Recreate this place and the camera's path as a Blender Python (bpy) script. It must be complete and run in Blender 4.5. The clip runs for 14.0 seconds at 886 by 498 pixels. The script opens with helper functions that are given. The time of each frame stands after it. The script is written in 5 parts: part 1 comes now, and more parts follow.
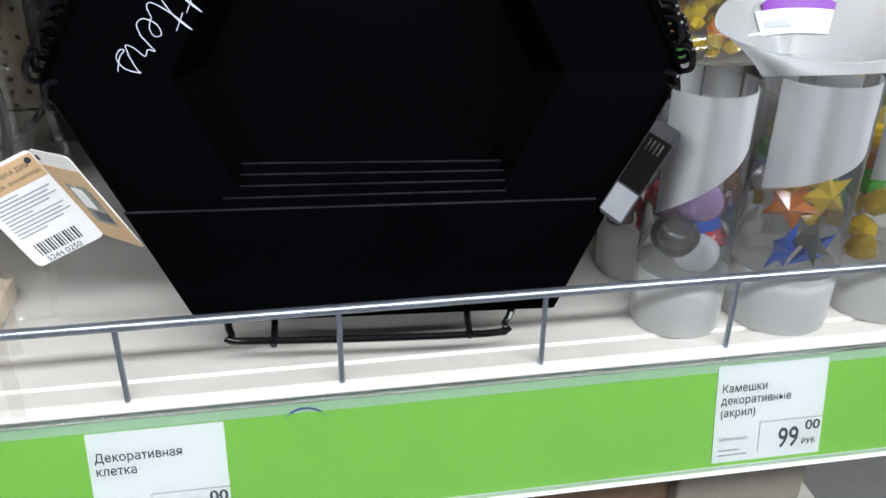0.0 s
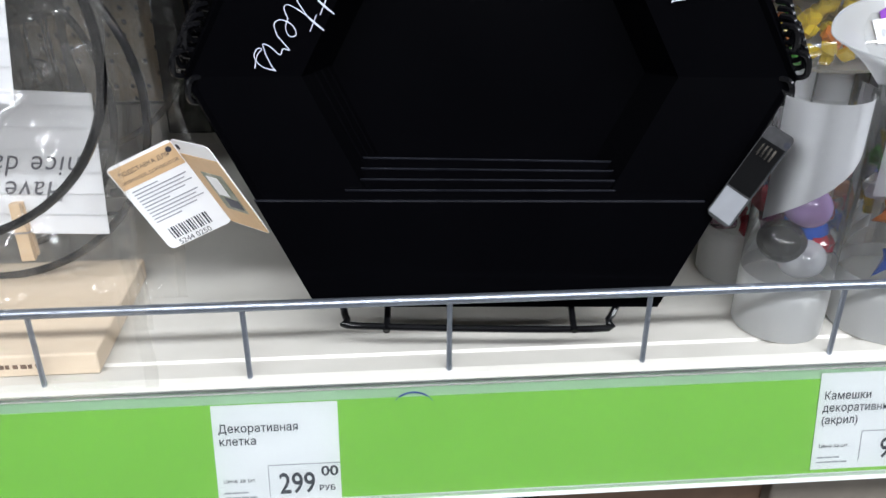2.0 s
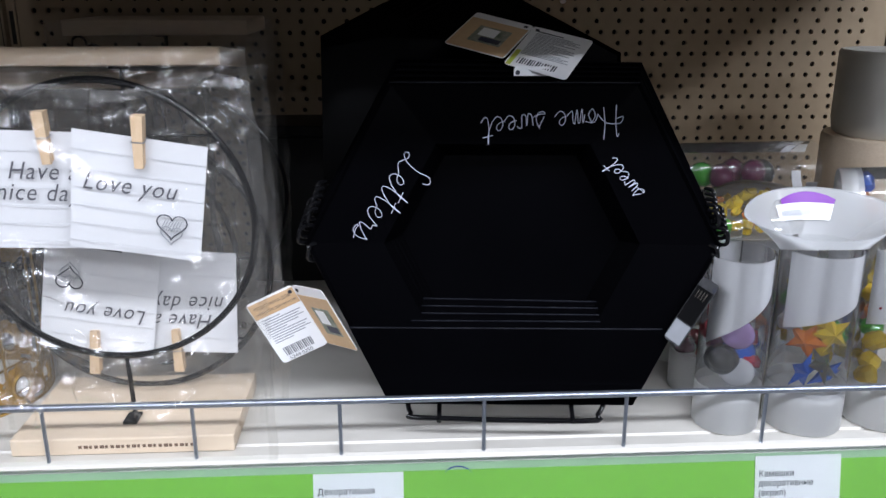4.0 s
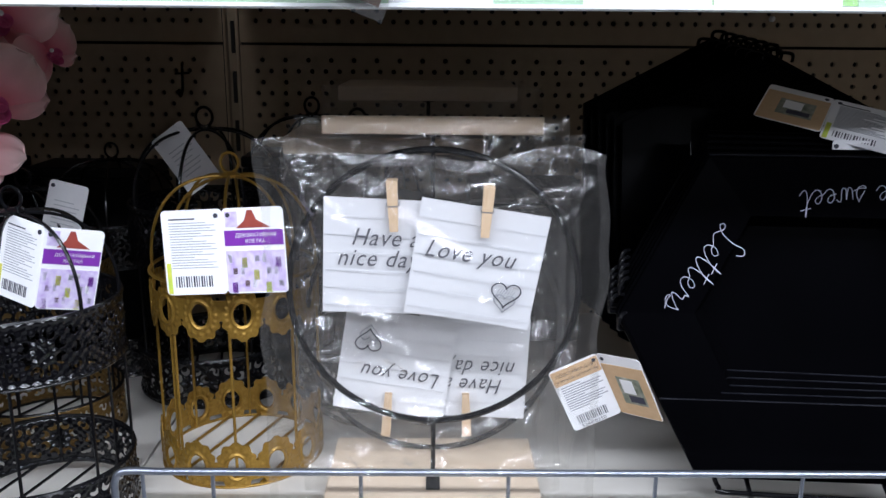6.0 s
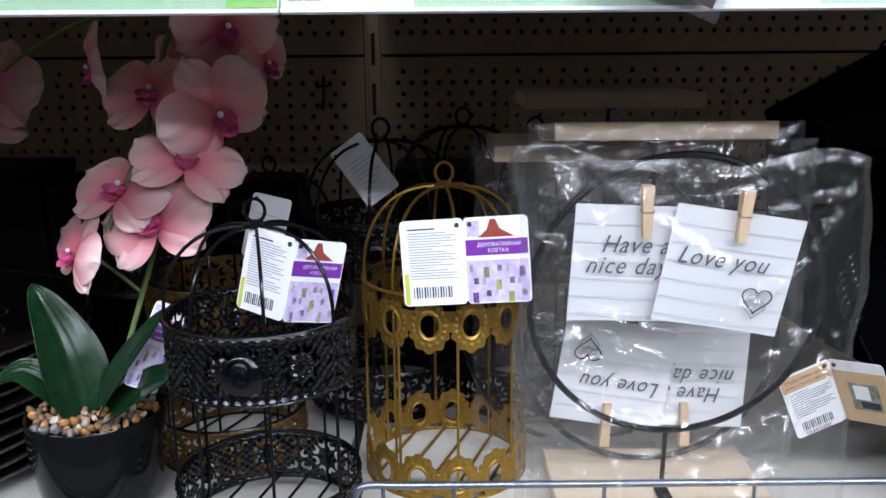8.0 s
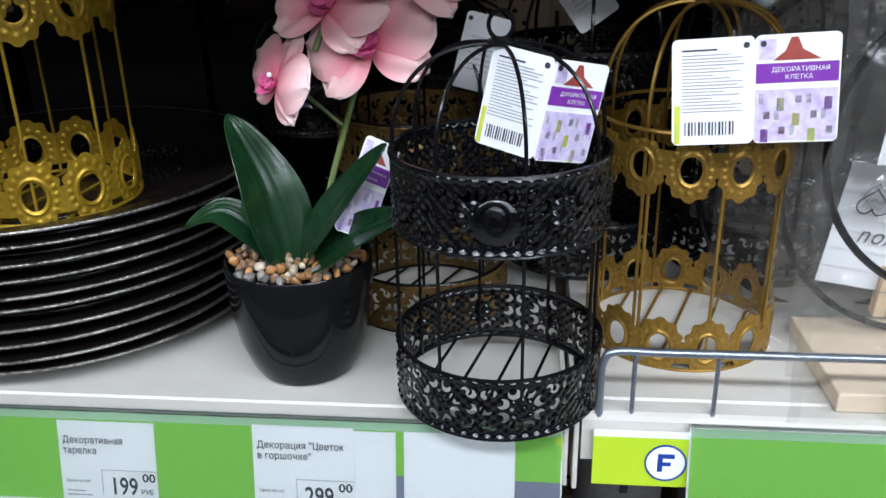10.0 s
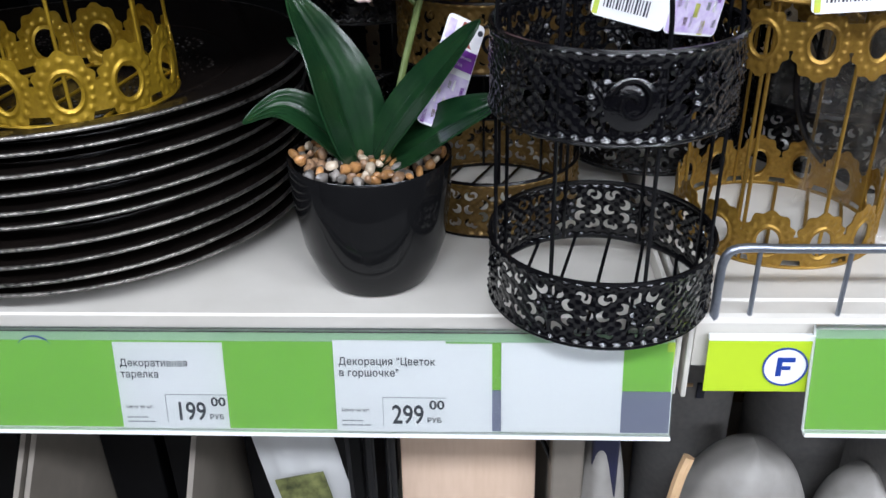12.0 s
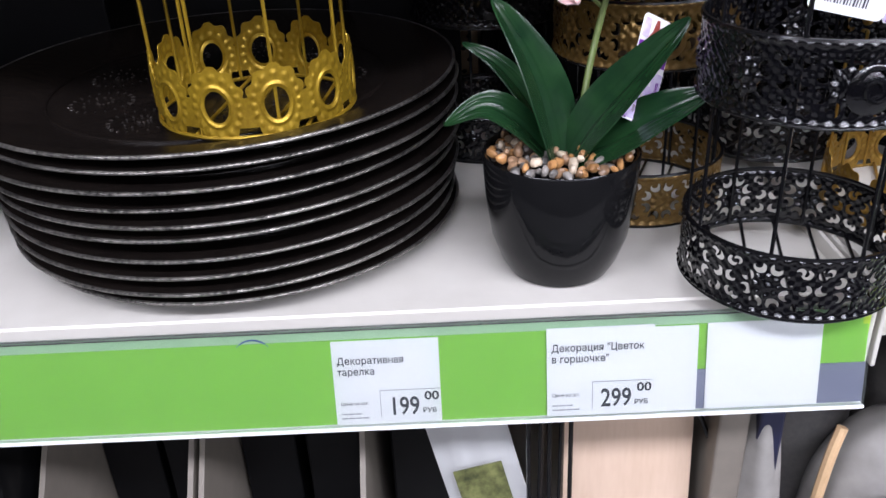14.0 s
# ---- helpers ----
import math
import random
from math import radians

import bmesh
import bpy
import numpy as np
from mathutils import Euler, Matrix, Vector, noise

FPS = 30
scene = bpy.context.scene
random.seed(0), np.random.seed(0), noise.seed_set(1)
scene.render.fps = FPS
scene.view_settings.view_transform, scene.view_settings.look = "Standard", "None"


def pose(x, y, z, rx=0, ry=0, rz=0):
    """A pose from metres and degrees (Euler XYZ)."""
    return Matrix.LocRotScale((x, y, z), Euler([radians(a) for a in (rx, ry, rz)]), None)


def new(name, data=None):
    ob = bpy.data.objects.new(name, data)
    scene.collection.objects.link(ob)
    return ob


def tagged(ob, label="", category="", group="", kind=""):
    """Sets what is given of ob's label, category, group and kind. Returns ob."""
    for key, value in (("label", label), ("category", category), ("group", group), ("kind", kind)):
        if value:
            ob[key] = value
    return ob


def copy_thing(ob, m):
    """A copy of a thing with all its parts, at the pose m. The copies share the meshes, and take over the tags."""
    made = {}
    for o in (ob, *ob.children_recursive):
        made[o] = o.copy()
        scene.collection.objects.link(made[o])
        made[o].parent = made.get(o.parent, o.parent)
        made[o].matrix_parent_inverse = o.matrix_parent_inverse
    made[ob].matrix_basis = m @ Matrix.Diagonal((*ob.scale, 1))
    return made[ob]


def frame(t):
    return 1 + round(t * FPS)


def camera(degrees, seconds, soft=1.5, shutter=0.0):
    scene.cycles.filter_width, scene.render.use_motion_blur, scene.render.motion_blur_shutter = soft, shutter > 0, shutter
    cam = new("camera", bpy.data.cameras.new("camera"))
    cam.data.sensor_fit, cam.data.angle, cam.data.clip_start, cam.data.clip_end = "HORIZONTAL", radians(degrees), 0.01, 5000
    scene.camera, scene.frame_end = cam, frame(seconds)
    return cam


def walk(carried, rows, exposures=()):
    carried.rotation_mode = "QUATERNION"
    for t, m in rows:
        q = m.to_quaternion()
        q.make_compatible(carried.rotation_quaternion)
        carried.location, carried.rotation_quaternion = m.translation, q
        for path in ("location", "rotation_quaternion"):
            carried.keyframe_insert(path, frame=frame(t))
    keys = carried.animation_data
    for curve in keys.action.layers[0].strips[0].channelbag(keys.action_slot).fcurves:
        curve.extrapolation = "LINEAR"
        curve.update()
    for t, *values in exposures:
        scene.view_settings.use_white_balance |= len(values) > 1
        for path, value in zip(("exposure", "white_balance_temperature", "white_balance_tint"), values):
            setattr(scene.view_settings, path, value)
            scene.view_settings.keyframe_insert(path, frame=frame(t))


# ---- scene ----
cam = camera(55.4, 14.0)
PATH = [
    (0, -0.0192, -0.3291, 1.3428, 62.45, -0.71, -9.77),
    (0.5, -0.0314, -0.3248, 1.3359, 62.62, -0.79, -7.76),
    (1, -0.0362, -0.3289, 1.3264, 62.44, -0.6, -6.3),
    (1.5, -0.0369, -0.3255, 1.3272, 61.88, -0.42, -5.07),
    (2, -0.038, -0.3427, 1.3472, 62.49, -0.2, -4.3),
    (4.5, -0.0846, -0.5379, 1.4131, 74.26, -0.12, -2.34),
    (5, -0.1202, -0.5441, 1.4184, 74.83, -0.15, -0.91),
    (5.5, -0.1904, -0.5278, 1.4229, 75.51, -0.6, -0.12),
    (6, -0.2538, -0.5042, 1.4217, 75.76, -0.46, -0.32),
    (6.5, -0.2989, -0.5067, 1.4208, 75.95, -0.1, -0.98),
    (7, -0.3279, -0.5093, 1.4209, 76.19, 0.09, -1.69),
    (7.5, -0.357, -0.506, 1.4196, 76.26, 0.11, -1.56),
    (8, -0.409, -0.4981, 1.4167, 76.69, 0.48, -0.24),
    (10.5, -0.5194, -0.4003, 1.3713, 64.06, 0.92, 6.11),
    (11, -0.5259, -0.3798, 1.362, 61.78, -0.23, 5.89),
    (11.5, -0.5512, -0.3756, 1.3552, 61.16, -0.33, 5.31),
    (12, -0.59, -0.3863, 1.3545, 61.09, 1.44, 2.67),
    (12.5, -0.6321, -0.3966, 1.3522, 60.78, 1.99, 0.65),
    (13, -0.677, -0.4003, 1.3557, 60.83, 2.28, -0.32),
    (13.5, -0.7063, -0.406, 1.3586, 61.08, 2.57, -0.83),
    (14, -0.7289, -0.4106, 1.3621, 61.45, 2.57, -0.89),
]
EXPOSURES = [(0, -0.22, 6300, 11), (2, -0.22, 6300, 12), (4.5, -0.4, 5950, 16), (8, -0.46, 5900, 15), (10.5, -0.36, 5950, 11), (13, -0.16, 6100, 19), (14, -0.02, 6100, 22)]
walk(cam, [(t, pose(x, y, z, rx, ry, rz)) for t, x, y, z, rx, ry, rz in PATH], EXPOSURES)

# ---- light: the hall's ceiling strips, and a dim even hall behind them ----
world = bpy.data.worlds.new("hall")
scene.world = world
world.use_nodes = True
world.node_tree.nodes["Background"].inputs[0].default_value = (0.95, 0.98, 1.0, 1)
world.node_tree.nodes["Background"].inputs[1].default_value = 0.07
CEILING = 3.1
STRIPS = [(-1.75, 88, (0.8, 1.0, 1.15)), (-3.6, 84, (0.12, 0.75, 1.6)), (-6.0, 18, (0.2, 1.0, 2.0))]
for strip_y, watts, shares in STRIPS:
    for strip_x, share_of in zip((-2.2, 0.0, 2.2), shares):
        data = bpy.data.lights.new("strip_light", "AREA")
        data.shape, data.size, data.size_y, data.energy = "RECTANGLE", 1.9, 0.34, watts * share_of
        data.color = (0.93, 0.975, 1.0)
        new("strip_light", data).matrix_world = pose(strip_x - 0.3, strip_y, CEILING - 0.09)


# ---- materials ----
def nodes_of(name):
    m = bpy.data.materials.new(name)
    m.use_nodes = True
    tree = m.node_tree
    return m, tree, tree.nodes["Principled BSDF"]


def paint(name, a, b=None, rough=0.5, metal=0.0, grain=120.0, stain=9.0, bump=0.0, bump_scale=300.0, spread=0.0,
          coat=0.0, specular=0.5, stretch=(1, 1, 1), rough_spread=0.08, sheer=0.0):
    """Two colours mixed by a coarse and a fine noise in object space, with varied gloss, fine relief and a change from piece to piece."""
    m, tree, bsdf = nodes_of(name)
    link, add = tree.links.new, tree.nodes.new
    b = b or tuple(min(1, c * 0.86) for c in a)
    coords = add("ShaderNodeTexCoord")
    place = add("ShaderNodeMapping")
    place.inputs["Scale"].default_value = stretch
    link(coords.outputs["Object"], place.inputs["Vector"])
    fine, coarse = add("ShaderNodeTexNoise"), add("ShaderNodeTexNoise")
    for node, size in ((fine, grain), (coarse, stain)):
        node.inputs["Scale"].default_value = size
        node.inputs["Detail"].default_value = 4
        link(place.outputs["Vector"], node.inputs["Vector"])
    both = add("ShaderNodeMath")
    both.operation = "MULTIPLY_ADD"
    link(fine.outputs["Fac"], both.inputs[0])
    both.inputs[1].default_value = 0.5
    half = add("ShaderNodeMath")
    half.operation = "MULTIPLY"
    half.inputs[1].default_value = 0.5
    link(coarse.outputs["Fac"], half.inputs[0])
    link(half.outputs[0], both.inputs[2])
    ramp = add("ShaderNodeValToRGB")
    ramp.color_ramp.elements[0].position, ramp.color_ramp.elements[1].position = 0.36, 0.64
    ramp.color_ramp.elements[0].color, ramp.color_ramp.elements[1].color = (*b, 1), (*a, 1)
    link(both.outputs[0], ramp.inputs["Fac"])
    colour = ramp.outputs["Color"]
    if spread:
        info, hsv, span = add("ShaderNodeObjectInfo"), add("ShaderNodeHueSaturation"), add("ShaderNodeMapRange")
        span.inputs["To Min"].default_value, span.inputs["To Max"].default_value = 1 - spread, 1 + spread
        link(info.outputs["Random"], span.inputs["Value"])
        link(span.outputs[0], hsv.inputs["Value"])
        link(colour, hsv.inputs["Color"])
        colour = hsv.outputs["Color"]
    link(colour, bsdf.inputs["Base Color"])
    gloss = add("ShaderNodeMapRange")
    gloss.inputs["To Min"].default_value, gloss.inputs["To Max"].default_value = max(0.02, rough - rough_spread), rough + rough_spread
    link(both.outputs[0], gloss.inputs["Value"])
    link(gloss.outputs[0], bsdf.inputs["Roughness"])
    bsdf.inputs["Metallic"].default_value = metal
    bsdf.inputs["Coat Weight"].default_value = coat
    bsdf.inputs["Coat Roughness"].default_value = 0.08
    bsdf.inputs["Specular IOR Level"].default_value = specular
    if sheer:
        bsdf.inputs["Subsurface Weight"].default_value = sheer
        bsdf.inputs["Subsurface Radius"].default_value = (0.004, 0.002, 0.002)
        bsdf.inputs["Subsurface Scale"].default_value = 0.6
    if bump:
        relief, texture = add("ShaderNodeBump"), add("ShaderNodeTexNoise")
        texture.inputs["Scale"].default_value = bump_scale
        texture.inputs["Detail"].default_value = 3
        link(place.outputs["Vector"], texture.inputs["Vector"])
        link(texture.outputs["Fac"], relief.inputs["Height"])
        relief.inputs["Strength"].default_value = bump
        relief.inputs["Distance"].default_value = 0.001
        link(relief.outputs["Normal"], bsdf.inputs["Normal"])
    return m


def film(name, clear=0.85, tint=(1, 1, 1), rough=0.06, bump=0.0, bump_scale=60.0, milk=0.0, milk_colour=(0.9, 0.9, 0.9)):
    """A thin clear sheet: it lets light straight through, with a gloss that grows at a slant, and some milkiness."""
    m, tree, bsdf = nodes_of(name)
    tree.nodes.remove(bsdf)
    link, add = tree.links.new, tree.nodes.new
    pass_on, shine, mix = add("ShaderNodeBsdfTransparent"), add("ShaderNodeBsdfGlossy"), add("ShaderNodeMixShader")
    pass_on.inputs["Color"].default_value = (*tint, 1)
    shine.inputs["Roughness"].default_value = rough
    slant, scale = add("ShaderNodeFresnel"), add("ShaderNodeMath")
    slant.inputs["IOR"].default_value = 1.5
    scale.operation = "MULTIPLY_ADD"
    scale.inputs[1].default_value, scale.inputs[2].default_value = 1.05, (1 - clear) * 0.2
    scale.use_clamp = True
    link(slant.outputs[0], scale.inputs[0])
    link(scale.outputs[0], mix.inputs[0])
    link(pass_on.outputs[0], mix.inputs[1])
    link(shine.outputs[0], mix.inputs[2])
    out = mix.outputs[0]
    if bump:
        relief, texture, coords = add("ShaderNodeBump"), add("ShaderNodeTexNoise"), add("ShaderNodeTexCoord")
        texture.inputs["Scale"].default_value = bump_scale
        texture.inputs["Detail"].default_value = 2
        link(coords.outputs["Object"], texture.inputs["Vector"])
        link(texture.outputs["Fac"], relief.inputs["Height"])
        relief.inputs["Strength"].default_value = bump
        relief.inputs["Distance"].default_value = 0.004
        link(relief.outputs["Normal"], shine.inputs["Normal"])
        link(relief.outputs["Normal"], slant.inputs["Normal"])
    if milk:
        haze, glow, soft, more = add("ShaderNodeBsdfDiffuse"), add("ShaderNodeBsdfTranslucent"), add("ShaderNodeMixShader"), add("ShaderNodeMixShader")
        haze.inputs["Color"].default_value = glow.inputs["Color"].default_value = (*milk_colour, 1)
        soft.inputs[0].default_value, more.inputs[0].default_value = 0.45, milk
        link(haze.outputs[0], soft.inputs[1])
        link(glow.outputs[0], soft.inputs[2])
        link(out, more.inputs[1])
        link(soft.outputs[0], more.inputs[2])
        out = more.outputs[0]
    link(out, tree.nodes["Material Output"].inputs["Surface"])
    return m


def gem(name, colour, rough=0.05):
    m, tree, bsdf = nodes_of(name)
    bsdf.inputs["Base Color"].default_value = (*colour, 1)
    bsdf.inputs["Transmission Weight"].default_value = 0.4
    bsdf.inputs["Coat Weight"].default_value = 0.5
    bsdf.inputs["Roughness"].default_value = rough
    bsdf.inputs["IOR"].default_value = 1.45
    return m


SHELF = paint("cream_shelf_enamel", (0.62, 0.595, 0.545), (0.57, 0.545, 0.495), 0.42, grain=40, stain=5, bump=0.05, bump_scale=600)
# dark brown for the added block across the aisle
BLOCKER = paint("dark_blocker_brown", (0.045, 0.035, 0.03), (0.018, 0.015, 0.013), 0.6, grain=7, stain=2)
PANEL = paint("beige_panel_enamel", (0.47, 0.36, 0.235), (0.41, 0.31, 0.2), 0.5, grain=60, stain=4, bump=0.06, bump_scale=500)
# near-black that puts the shade behind holes and inside slots into colour
HOLLOW_SHADE = paint("painted_hollow_shade", (0.02, 0.017, 0.015), None, 0.8)
FLOOR = paint("grey_floor_tile", (0.24, 0.235, 0.225), (0.2, 0.195, 0.19), 0.35, grain=60, stain=2)
PLASTER = paint("grey_wall_paint", (0.26, 0.26, 0.265), (0.22, 0.22, 0.225), 0.8, grain=30, stain=2)
GREEN = paint("green_rail_insert", (0.235, 0.58, 0.045), (0.22, 0.545, 0.042), 0.4, grain=30, stain=6, rough_spread=0.05)
PALE_GREEN = paint("pale_green_strip", (0.42, 0.62, 0.40), (0.36, 0.56, 0.36), 0.4, grain=40, stain=12)
LIME = paint("lime_sign_print", (0.47, 0.65, 0.02), (0.44, 0.61, 0.02), 0.4, grain=30, stain=6)
RAIL = paint("white_rail_plastic", (0.82, 0.84, 0.83), (0.77, 0.79, 0.78), 0.35, grain=60, stain=8)
VIOLET = paint("grey_violet_backing", (0.22, 0.23, 0.33), (0.18, 0.19, 0.28), 0.45, grain=50, stain=20)
PAPER = paint("white_label_paper", (0.85, 0.85, 0.865), (0.82, 0.82, 0.84), 0.6, grain=200, stain=12, rough_spread=0.04)
INK = paint("dark_ink", (0.035, 0.038, 0.055), (0.025, 0.027, 0.04), 0.6)
HAND_INK = paint("soft_grey_handwriting", (0.1, 0.1, 0.115), (0.07, 0.07, 0.085), 0.6)
PALE_INK = paint("grey_ink", (0.32, 0.33, 0.36), (0.27, 0.28, 0.3), 0.6)
FAINT_INK = paint("faint_rule_ink", (0.55, 0.56, 0.59), (0.5, 0.51, 0.54), 0.6)
BLUE_INK = paint("blue_print", (0.01, 0.05, 0.32), (0.01, 0.04, 0.27), 0.45)
PURPLE = paint("purple_print", (0.20, 0.03, 0.36), (0.17, 0.025, 0.32), 0.45)
LILAC = paint("lilac_print", (0.48, 0.36, 0.66), (0.70, 0.64, 0.80), 0.45, grain=260, stain=120)
RED_PRINT = paint("dull_red_print", (0.34, 0.06, 0.04), (0.26, 0.045, 0.035), 0.45, grain=200, stain=60)
KRAFT = paint("kraft_print", (0.62, 0.42, 0.24), (0.56, 0.37, 0.2), 0.55, grain=200, stain=40)
PHOTO = paint("muted_photo_print", (0.36, 0.36, 0.30), (0.10, 0.13, 0.08), 0.45, grain=220, stain=90)
DARK_PHOTO = paint("dark_green_photo_print", (0.16, 0.17, 0.06), (0.006, 0.010, 0.004), 0.4, grain=160, stain=60)
PAPER_BAG = paint("pale_grey_paper_bag", (0.30, 0.285, 0.265), (0.21, 0.20, 0.185), 0.55, grain=60, stain=9, bump=0.25, bump_scale=24)
GREY_CARD = paint("grey_tag_card", (0.06, 0.06, 0.064), (0.02, 0.02, 0.022), 0.5, grain=150, stain=60)
YELLOW_PRINT = paint("yellow_print", (0.78, 0.62, 0.06), (0.45, 0.6, 0.08), 0.5, grain=80, stain=50)
CHROME = paint("zinc_wire", (0.34, 0.37, 0.43), (0.26, 0.285, 0.34), 0.34, 0.85, grain=300, stain=30)
BLACK = paint("black_powder_coat", (0.0013, 0.0013, 0.0018), (0.001, 0.001, 0.0014), 0.2, grain=600, stain=14, bump=0.03, bump_scale=900, specular=0.025)
BLACK_WIRE = paint("black_gloss_wire", (0.0035, 0.0035, 0.0042), (0.005, 0.005, 0.006), 0.2, grain=200, stain=30, specular=0.35)
BLACK_LACE = paint("black_gloss_lace", (0.0018, 0.0018, 0.0026), (0.0028, 0.0028, 0.004), 0.17, grain=300, stain=40, bump=0.35, bump_scale=420, specular=0.55)
WHITE_INK = paint("white_script_print", (0.66, 0.68, 0.8), (0.55, 0.57, 0.7), 0.5)
# paler than the trays: light caught by their edges is put into the colour
EDGE_GLINT = paint("painted_edge_glint", (0.012, 0.013, 0.018), (0.03, 0.032, 0.042), 0.16, 0.5, grain=90, stain=25, specular=1.0)
GOLD = paint("antique_gold_paint", (0.36, 0.215, 0.036), (0.25, 0.14, 0.024), 0.36, 0.62, grain=500, stain=30, bump=0.12, bump_scale=900)
YELLOW_GOLD = paint("bright_gold_paint", (0.42, 0.27, 0.018), (0.28, 0.17, 0.012), 0.36, 0.55, grain=500, stain=30, bump=0.12, bump_scale=900)
BRONZE = paint("dark_bronze_paint", (0.19, 0.115, 0.03), (0.12, 0.07, 0.02), 0.38, 0.6, grain=500, stain=30, bump=0.12, bump_scale=900)
WOOD = paint("raw_pine", (0.72, 0.59, 0.45), (0.64, 0.51, 0.37), 0.6, grain=55, stain=8, stretch=(1, 9, 9), bump=0.08, bump_scale=200)
PEG_WOOD = paint("birch_peg", (0.66, 0.49, 0.32), (0.58, 0.41, 0.25), 0.6, grain=130, stain=30, stretch=(6, 6, 1), spread=0.06)
NOTE = paint("lined_note_paper", (0.69, 0.69, 0.705), (0.66, 0.66, 0.675), 0.7, grain=150, stain=14, bump=0.1, bump_scale=60)
CELLO = film("cellophane", 0.9, (0.985, 0.983, 0.975), 0.1, bump=0.45, bump_scale=80, milk=0.028, milk_colour=(0.93, 0.91, 0.87))
SLEEVE = film("clear_pvc", 0.9, (0.97, 0.975, 0.975), 0.06, milk=0.05)
FROSTED = film("frosted_pvc", 0.8, (0.96, 0.965, 0.965), 0.3, milk=0.55, milk_colour=(0.93, 0.935, 0.93))
WHITE_FILM = film("white_frosted_film", 0.8, (0.96, 0.965, 0.965), 0.3, milk=0.8, milk_colour=(0.7, 0.71, 0.72))
NAVY = paint("dark_navy_print", (0.012, 0.014, 0.045), (0.009, 0.01, 0.03), 0.4, grain=60, stain=10)
RAIL_FILM = film("clear_rail_cover", 0.9, (0.965, 0.985, 0.975), 0.3, milk=0.06, milk_colour=(0.82, 0.9, 0.86))
CERAMIC = paint("black_glazed_ceramic", (0.008, 0.008, 0.0085), (0.0065, 0.0065, 0.007), 0.1, grain=60, stain=10, coat=0.1, specular=0.16, rough_spread=0.03)
LEAF = paint("waxy_leaf", (0.012, 0.043, 0.014), (0.005, 0.022, 0.009), 0.24, grain=90, stain=26, stretch=(1, 1, 1), bump=0.10, bump_scale=180, specular=0.3)
STEM = paint("green_stem", (0.14, 0.2, 0.05), (0.1, 0.13, 0.04), 0.5, grain=150, stain=40)

def petal_paint(name, tip, heart, long=0.034):
    """Silk that deepens in colour towards the petal's root."""
    m = paint(name, tip, tuple(c * 0.93 for c in tip), 0.65, grain=70, stain=32, bump=0.1, bump_scale=240, sheer=0.25)
    tree = m.node_tree
    link, add, bsdf = tree.links.new, tree.nodes.new, tree.nodes["Principled BSDF"]
    old = bsdf.inputs["Base Color"].links[0].from_socket
    coords, split, span, mix = add("ShaderNodeTexCoord"), add("ShaderNodeSeparateXYZ"), add("ShaderNodeMapRange"), add("ShaderNodeMix")
    mix.data_type = "RGBA"
    link(coords.outputs["Object"], split.inputs[0])
    link(split.outputs["Z"], span.inputs["Value"])
    span.inputs["From Min"].default_value, span.inputs["From Max"].default_value = long * 0.1, long * 1.12
    link(span.outputs[0], mix.inputs[0])
    mix.inputs[6].default_value = (*heart, 1)
    link(old, mix.inputs[7])
    link(mix.outputs[2], bsdf.inputs["Base Color"])
    return m


PETAL = petal_paint("pink_silk_petal", (0.86, 0.65, 0.62), (0.70, 0.15, 0.21))
PETAL_HEART = paint("magenta_silk_lip", (0.52, 0.05, 0.20), (0.62, 0.12, 0.27), 0.6, grain=120, stain=50)
PEBBLES = [paint("cream_pebble", (0.55, 0.46, 0.35), (0.42, 0.33, 0.23), 0.35, grain=260, stain=90, spread=0.3), paint("amber_pebble", (0.42, 0.22, 0.08), (0.26, 0.12, 0.045), 0.32, grain=260, stain=90, spread=0.4), paint("grey_pebble", (0.22, 0.2, 0.18), (0.12, 0.11, 0.1), 0.38, grain=260, stain=90, spread=0.4), paint("brown_pebble", (0.30, 0.18, 0.10), (0.2, 0.12, 0.07), 0.35, grain=260, stain=90, spread=0.35)]
PLATE = paint("embossed_black_lacquer", (0.006, 0.0047, 0.0042), (0.011, 0.0082, 0.007), 0.24, grain=240, stain=40, bump=0.5, bump_scale=160, specular=0.18)
RIM = paint("worn_silver_rim", (0.33, 0.31, 0.285), (0.012, 0.011, 0.011), 0.3, 0.8, grain=420, stain=24, bump=0.6, bump_scale=600)
EMBOSS = paint("rubbed_bronze_relief", (0.05, 0.04, 0.034), (0.012, 0.01, 0.009), 0.3, 0.4, grain=400, stain=60)
CARD = paint("pale_beige_card", (0.2, 0.175, 0.145), (0.165, 0.145, 0.12), 0.6, grain=70, stain=10)
CANVAS = paint("bare_wood_sheet", (0.60, 0.45, 0.34), (0.54, 0.395, 0.29), 0.6, grain=40, stain=6, stretch=(6, 1, 1))
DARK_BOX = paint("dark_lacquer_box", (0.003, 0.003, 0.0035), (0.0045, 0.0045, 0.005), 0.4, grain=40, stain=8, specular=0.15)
LINEN = paint("grey_linen_print", (0.19, 0.18, 0.17), (0.14, 0.135, 0.13), 0.75, grain=220, stain=12)
GLAZE = paint("cream_glaze", (0.24, 0.22, 0.2), (0.18, 0.165, 0.15), 0.3, grain=50, stain=9)
BROWN = paint("brown_card", (0.16, 0.095, 0.06), (0.12, 0.07, 0.045), 0.6, grain=90, stain=14)
LAMP = bpy.data.materials.new("lamp_diffuser")
LAMP.use_nodes = True
LAMP.node_tree.nodes["Principled BSDF"].inputs["Emission Color"].default_value = (1, 0.98, 0.95, 1)
LAMP.node_tree.nodes["Principled BSDF"].inputs["Emission Strength"].default_value = 4.0
